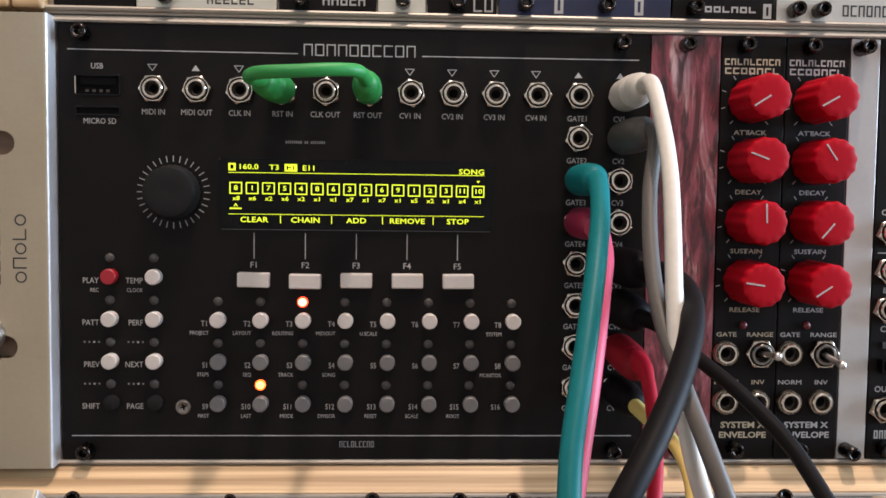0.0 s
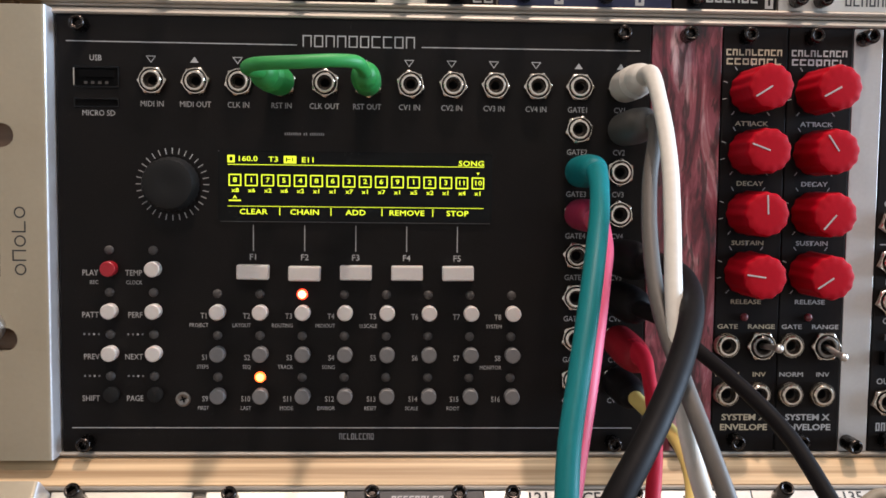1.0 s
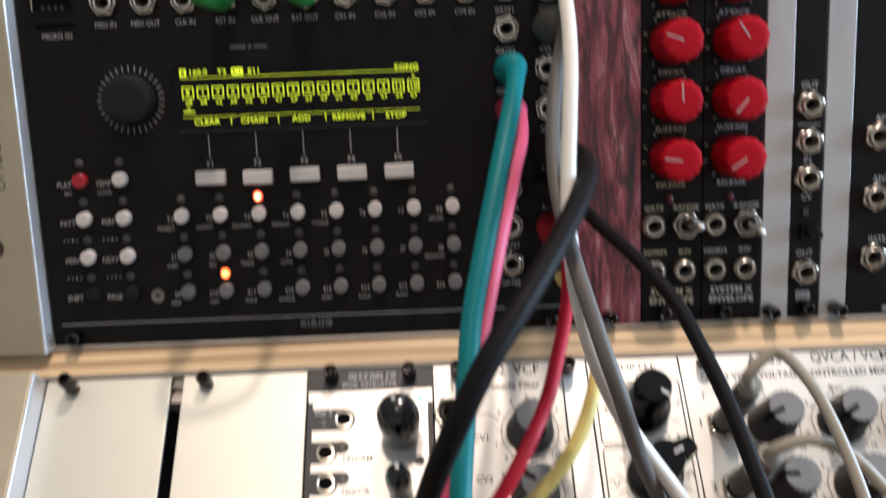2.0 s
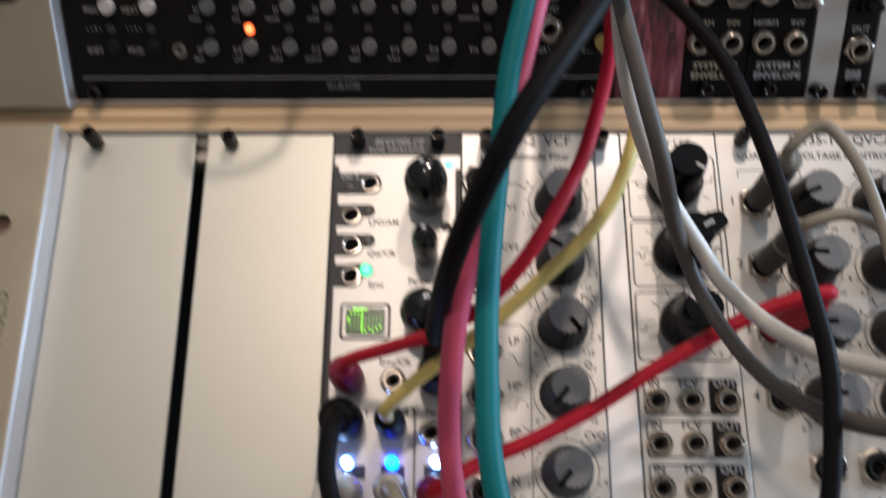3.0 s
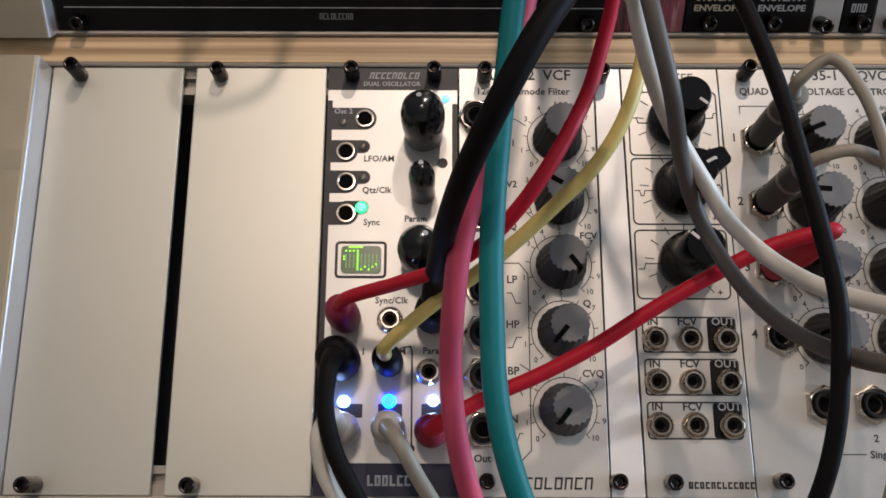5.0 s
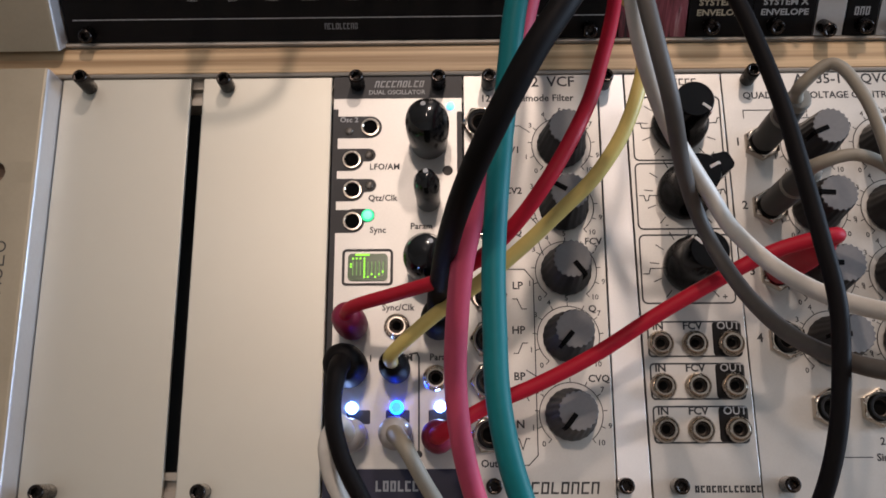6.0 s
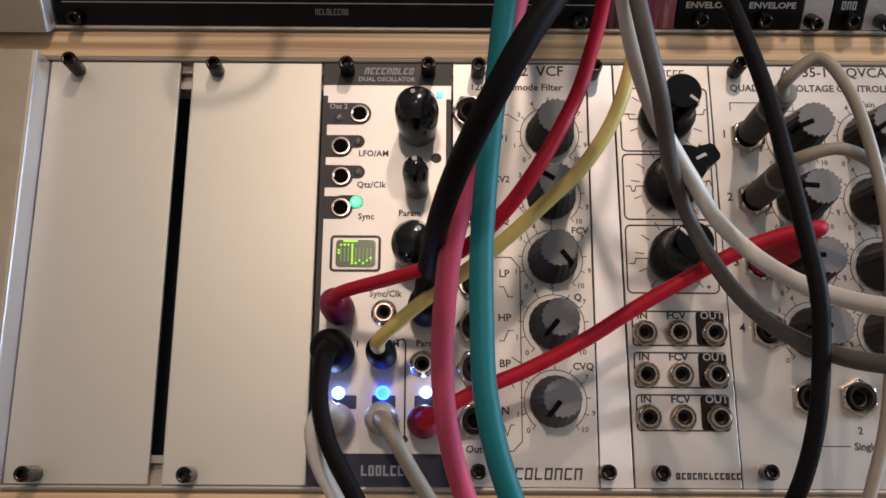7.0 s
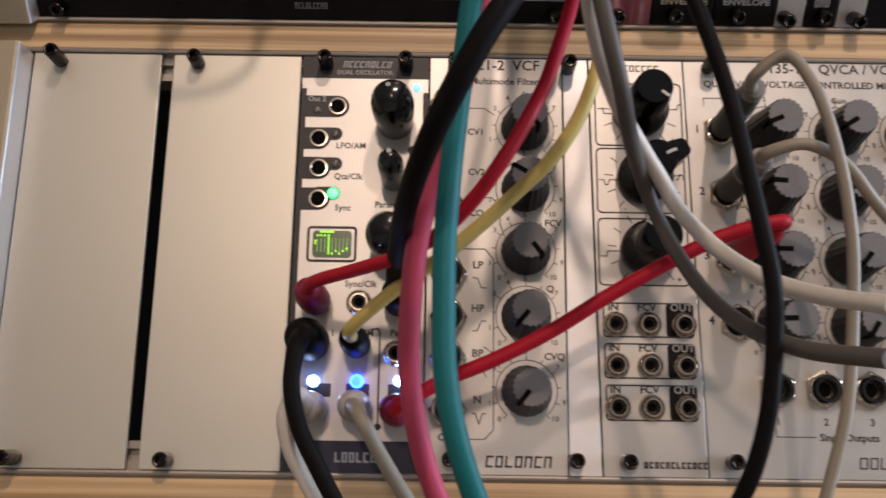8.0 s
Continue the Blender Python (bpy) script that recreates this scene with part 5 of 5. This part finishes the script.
def plug(parent, base, tip, r, material, label="", boot=None, ribbed=False):
    """A moulded plug: collar at the panel, smooth or ribbed barrel, rounded shoulder where the cord leaves."""
    base, tip = Vector(base), Vector(tip)
    d = tip - base
    n = d.length
    prof = [(2.6, 0.6), (2.6, 1.5), (r * 0.94, 1.5), (r * 0.98, 2.4), (r, n * 0.3), (r, n * 0.56)]
    for k in range(3 if ribbed else 0):
        z = n * (0.6 + 0.07 * k)
        prof += [(r * (0.99 - 0.03 * k), z), (r * (0.93 - 0.03 * k), z + n * 0.012), (r * (0.93 - 0.03 * k), z + n * 0.03), (r * (0.98 - 0.03 * k), z + n * 0.042)]
    prof += [(r * 0.9, n * 0.82), (r * 0.8, n * 0.91), (r * 0.64, n * 0.97), (r * 0.4, n), (0.01, n)]
    me = lathe_mesh("plug", prof, material, 28)
    q = d.to_track_quat("Z", "Y").to_matrix().to_4x4()
    ob = part("plug", me, parent, Matrix.Translation(base * MM) @ q, label)
    if boot:
        part("boot", lathe_mesh("boot", [(r * 0.7, n * 0.89), (r * 0.84, n * 0.905), (r * 0.85, n * 0.97), (r * 0.76, n * 1.0), (r * 0.5, n * 1.01), (0.01, n * 1.01)], COLLAR, 28), ob, None, "pale collar")
        part("seam_ring", lathe_mesh("seam_ring", [(r * 0.98, n * 0.60), (r * 1.03, n * 0.61), (r * 1.03, n * 0.64), (r * 0.98, n * 0.65)], COLLAR, 28), ob, None, "thin pale ring round the plug")
    return ob


def cable(label, pts, radius, material, plugs, swell=0.6):
    """A cord that thickens into a moulded boot where it leaves each plug."""
    ob = thing("patch_cable", HOME, label, "cable", "patch cables")
    way = spline(pts, 10)
    run = [0.0]
    for a, b in zip(way[:-1], way[1:]):
        run.append(run[-1] + (b - a).length)

    def thick(s):
        x = run[min(int(s * (len(run) - 1) + 0.5), len(run) - 1)]
        return radius + max(0.0, 1.0 - x / 16.0) * swell
    part("cord", tube_mesh("cord", way, thick, material), ob)
    for base, tip, r, m in plugs:
        plug(ob, base, tip, r, m, "", material if m is DGREY and material is LGREY else None, m in (WHITEC, GREENC, MILKY_DIM))
    return ob


cable("teal patch cable hanging from the sequencer gate socket",
      [(152.7, -21.0, 84.8), (152.9, -27.0, 83.6), (150.5, -41.9, 75.2), (147.0, -54.7, 64.6), (143.3, -65.7, 52.3), (139.6, -75.2, 39.1), (136.2, -83.5, 25.8), (134.4, -91.3, 12.9), (132.8, -99.2, 0.8), (131.5, -107.7, -10.3), (130.7, -116.8, -20.6), (130.7, -126.3, -30.2), (131.1, -135.3, -39.6), (133.2, -143.3, -49.0), (137.0, -149.8, -58.8), (142.0, -154.9, -69.4)],
      2.55, TEAL,
      [((152.7, -2.0, 84.8), (152.7, -26.0, 84.8), 4.7, TEAL)])
cable("pink patch cable hanging behind the teal one",
      [(152.7, -21.0, 72.3), (153.0, -27.0, 71.0), (152.4, -38.1, 65.1), (149.4, -49.0, 57.3), (146.0, -59.8, 47.8), (142.5, -69.5, 36.9), (139.0, -77.5, 24.9), (135.8, -84.3, 12.3), (132.0, -90.6, -0.4), (128.0, -96.2, -13.1), (124.6, -101.3, -25.9), (123.1, -106.1, -39.0), (122.6, -110.8, -52.3), (123.8, -115.2, -65.6), (126.9, -119.3, -79.0), (131.9, -123.1, -92.4)],
      2.7, PINK,
      [((152.7, -2.0, 72.3), (152.7, -26.0, 72.3), 4.6, MAROON)])
cable("thick black patch cable looping down to the oscillator",
      [(165.4, -24.0, 59.8), (168.5, -34.0, 60.3), (168.6, -51.1, 59.2), (166.4, -66.3, 56.4), (162.2, -79.8, 52.0), (156.7, -91.6, 46.3), (150.6, -101.8, 39.8), (144.3, -109.9, 32.9), (138.2, -115.6, 25.5), (133.1, -118.4, 16.8), (128.6, -117.8, 6.9), (124.7, -113.6, -4.5), (121.7, -106.0, -17.6), (119.6, -95.0, -32.6), (117.9, -80.7, -49.6), (117.9, -73.7, -56.8)],
      2.65, BLACKC,
      [((165.4, -2.0, 59.8), (165.4, -28.0, 59.8), 5.6, BLACKC), ((117.9, -59.2, -69.1), (117.9, -75.2, -55.5), 5, BLACKC)])
cable("black patch cable hanging in front of the amplifier module",
      [(165.4, -24.0, 47.3), (168.5, -36.0, 46.0), (174.2, -50.6, 40.0), (180.6, -63.5, 33.5), (186.4, -75.1, 25.7), (190.2, -86.0, 16.1), (193.1, -96.8, 6.2), (195.1, -107.3, -4.0), (196.9, -117.3, -13.9), (198.4, -126.6, -23.7), (197.9, -134.5, -34.0), (196.6, -141.1, -44.9), (194.0, -145.7, -56.8), (189.8, -147.6, -69.8), (184.3, -146.9, -84.0)],
      1.85, BLACKC,
      [((165.4, -2.0, 47.3), (165.4, -26.0, 47.3), 5.4, BLACKC)])
cable("red patch cable running down to the oscillator",
      [(165.4, -20.0, 34.8), (166.0, -31.0, 33.5), (164.6, -44.7, 25.0), (161.8, -57.6, 17.5), (158.0, -69.8, 11.0), (154.1, -81.1, 4.9), (149.2, -90.1, -1.4), (143.6, -96.0, -9.0), (137.3, -98.4, -17.7), (130.0, -97.4, -26.7), (120.9, -93.3, -35.1), (109.3, -86.6, -42.9), (95.4, -78.6, -51.8), (92.9, -73.9, -57.0)],
      1.8, REDC,
      [((165.4, -2.0, 34.8), (165.6, -27.0, 33.0), 5, CRIMSON), ((92.9, -59.4, -69.3), (92.9, -74.6, -56.3), 4.6, MAROON)], swell=1.7)
cable("yellow patch cable with black plugs",
      [(165.4, -22.0, 22.3), (166.5, -30.0, 21.0), (170.3, -45.8, 17.1), (170.7, -57.8, 10.8), (168.1, -66.3, 2.4), (163.8, -72.3, -7.1), (157.2, -76.5, -16.3), (148.6, -80.0, -24.1), (139.5, -83.6, -31.8), (129.6, -86.5, -39.6), (117.9, -87.4, -48.7), (105.9, -86.8, -61.4), (105.6, -82.2, -66.7)],
      1.85, YELLOW,
      [((165.4, -2.0, 22.3), (165.4, -24.0, 22.3), 4.8, BLACKC), ((105.6, -67.7, -79.1), (105.6, -82.9, -66.1), 4.2, BLACKC)], swell=0.3)
cable("white patch cable with a white moulded plug",
      [(165.4, -24.0, 109.8), (165.6, -31.0, 109.9), (165.8, -42.2, 98.2), (164.9, -52.5, 85.6), (163.1, -61.8, 72.0), (161.3, -70.0, 57.7), (160.5, -76.9, 43.0), (161.7, -81.7, 28.1), (165.5, -83.7, 13.6), (171.4, -83.4, 0.2), (178.5, -82.3, -10.9), (184.3, -82.6, -19.2), (188.1, -85.6, -24.9), (192.0, -91.6, -28.1), (196.5, -100.1, -30.1), (202.4, -110.3, -30.5), (210.0, -121.6, -28.4), (219.5, -133.6, -23.6)],
      2, WHITEC,
      [((165.4, -2.0, 109.8), (165.4, -26.0, 109.8), 4.8, WHITEC)])
cable("grey patch cable with a charcoal plug",
      [(165.4, -24.0, 97.3), (166.5, -33.0, 96.8), (162.3, -44.6, 81.7), (159.6, -56.2, 67.4), (158.7, -67.6, 54.1), (160.1, -78.9, 41.9), (162.5, -88.6, 30.5), (165.3, -95.3, 19.6), (168.4, -97.7, 9.7), (171.3, -95.1, 0.5), (174.6, -88.9, -8.0), (178.3, -82.8, -16.2), (181.9, -80.1, -24.1), (185.4, -82.8, -30.9), (188.8, -91.0, -35.8), (192.2, -103.6, -38.3), (196.7, -118.6, -37.9), (203.3, -134.5, -33.6), (212.1, -150.5, -25.0)],
      1.9, GREYC,
      [((165.4, -2.0, 97.3), (165.4, -31.0, 97.3), 5, DGREY)])
cable("red patch cable stretched across to the amplifier module",
      [(117.7, -93.0, -82.5), (119.4, -98.7, -76.9), (130.6, -94.9, -71.8), (144.2, -92.0, -66.7), (158.8, -88.8, -59.8), (173.6, -84.9, -51.1), (189.0, -81.9, -42.5), (203.6, -80.0, -35.1), (217.5, -80.4, -30.8), (216.9, -74.6, -36.3)],
      1.95, REDC,
      [((117.7, -80.0, -93.5), (117.7, -93.7, -81.8), 4.6, MAROON), ((216.7, -50.3, -57.1), (216.9, -77.6, -33.7), 4.2, REDC)])
cable("white patch cable at the oscillator output",
      [(93.4, -89.6, -84.7), (92.1, -95.6, -76.3), (89.7, -100.3, -78.7), (90.7, -104.1, -86.3), (94.8, -107.9, -93.8), (100.8, -113.8, -100.7), (108.9, -121.4, -109.7)],
      2.1, WHITEC,
      [((93.4, -79.7, -93.1), (93.4, -91.1, -83.4), 4.6, MILKY_DIM)])
cable("black patch cable in front of the oscillator output",
      [(91.9, -80.3, -67.7), (91.8, -89.1, -65.6), (91.3, -97.1, -72.0), (93.9, -104.3, -80.3), (98.1, -109.5, -86.5), (103.3, -115.4, -93.5), (109.9, -122.9, -102.2), (117.6, -130.2, -110.8)],
      2.3, BLACKC,
      [((91.9, -67.4, -78.7), (91.9, -81.8, -66.4), 5.9, BLACKC)])
cable("pale grey patch cable at the oscillator output",
      [(105.9, -89.3, -84.3), (109.6, -99.6, -81.1), (114.5, -105.2, -87.6), (118.9, -109.7, -92.9), (124.0, -114.9, -98.9), (131.0, -123.2, -108.8)],
      2, LGREY,
      [((105.9, -79.4, -92.8), (105.9, -90.8, -83.0), 4.6, MILKY_DIM)])
cable("pale grey patch cable arching from amplifier input one",
      [(215.7, -45.0, -7.7), (213.2, -52.5, -1.1), (220.3, -52.7, 4.9), (226.2, -60.2, -0.9), (231.6, -72.2, -16.5), (234.5, -83.0, -33.8), (234.8, -92.7, -51.4), (232.7, -105.1, -70.5), (228.2, -114.5, -86.2), (222.8, -123.6, -100.0), (216.2, -131.8, -112.6)],
      1.6, LGREY,
      [((216.2, -24.0, -26.3), (215.7, -47.3, -5.8), 4, DGREY)], swell=0.3)
cable("grey patch cable arching from amplifier input two",
      [(216.4, -58.3, -23.3), (216.7, -63.5, -18.6), (225.3, -64.8, -15.6), (235.1, -66.8, -19.4), (244.5, -71.4, -29.4), (255.8, -75.6, -40.5)],
      1.65, LGREY,
      [((216.8, -37.1, -41.7), (216.4, -60.6, -21.4), 4, DGREY)], swell=0.3)
cable("short green patch cable looped between two sequencer sockets",
      [(65.1, -18, 109.8), (62.8, -27, 109.6), (60.9, -33.5, 109.4), (63.5, -38, 109.8), (74, -39, 110.4), (83.5, -37, 111.2), (88.6, -33.5, 111.4), (90.0, -28, 110.6), (90.4, -20, 109.8)],
      1.75, GREENC,
      [((65.2, -2, 109.8), (63, -27, 109.5), 4.3, GREENC), ((90.2, -2, 109.8), (90.2, -24, 110), 4.1, GREENC)])
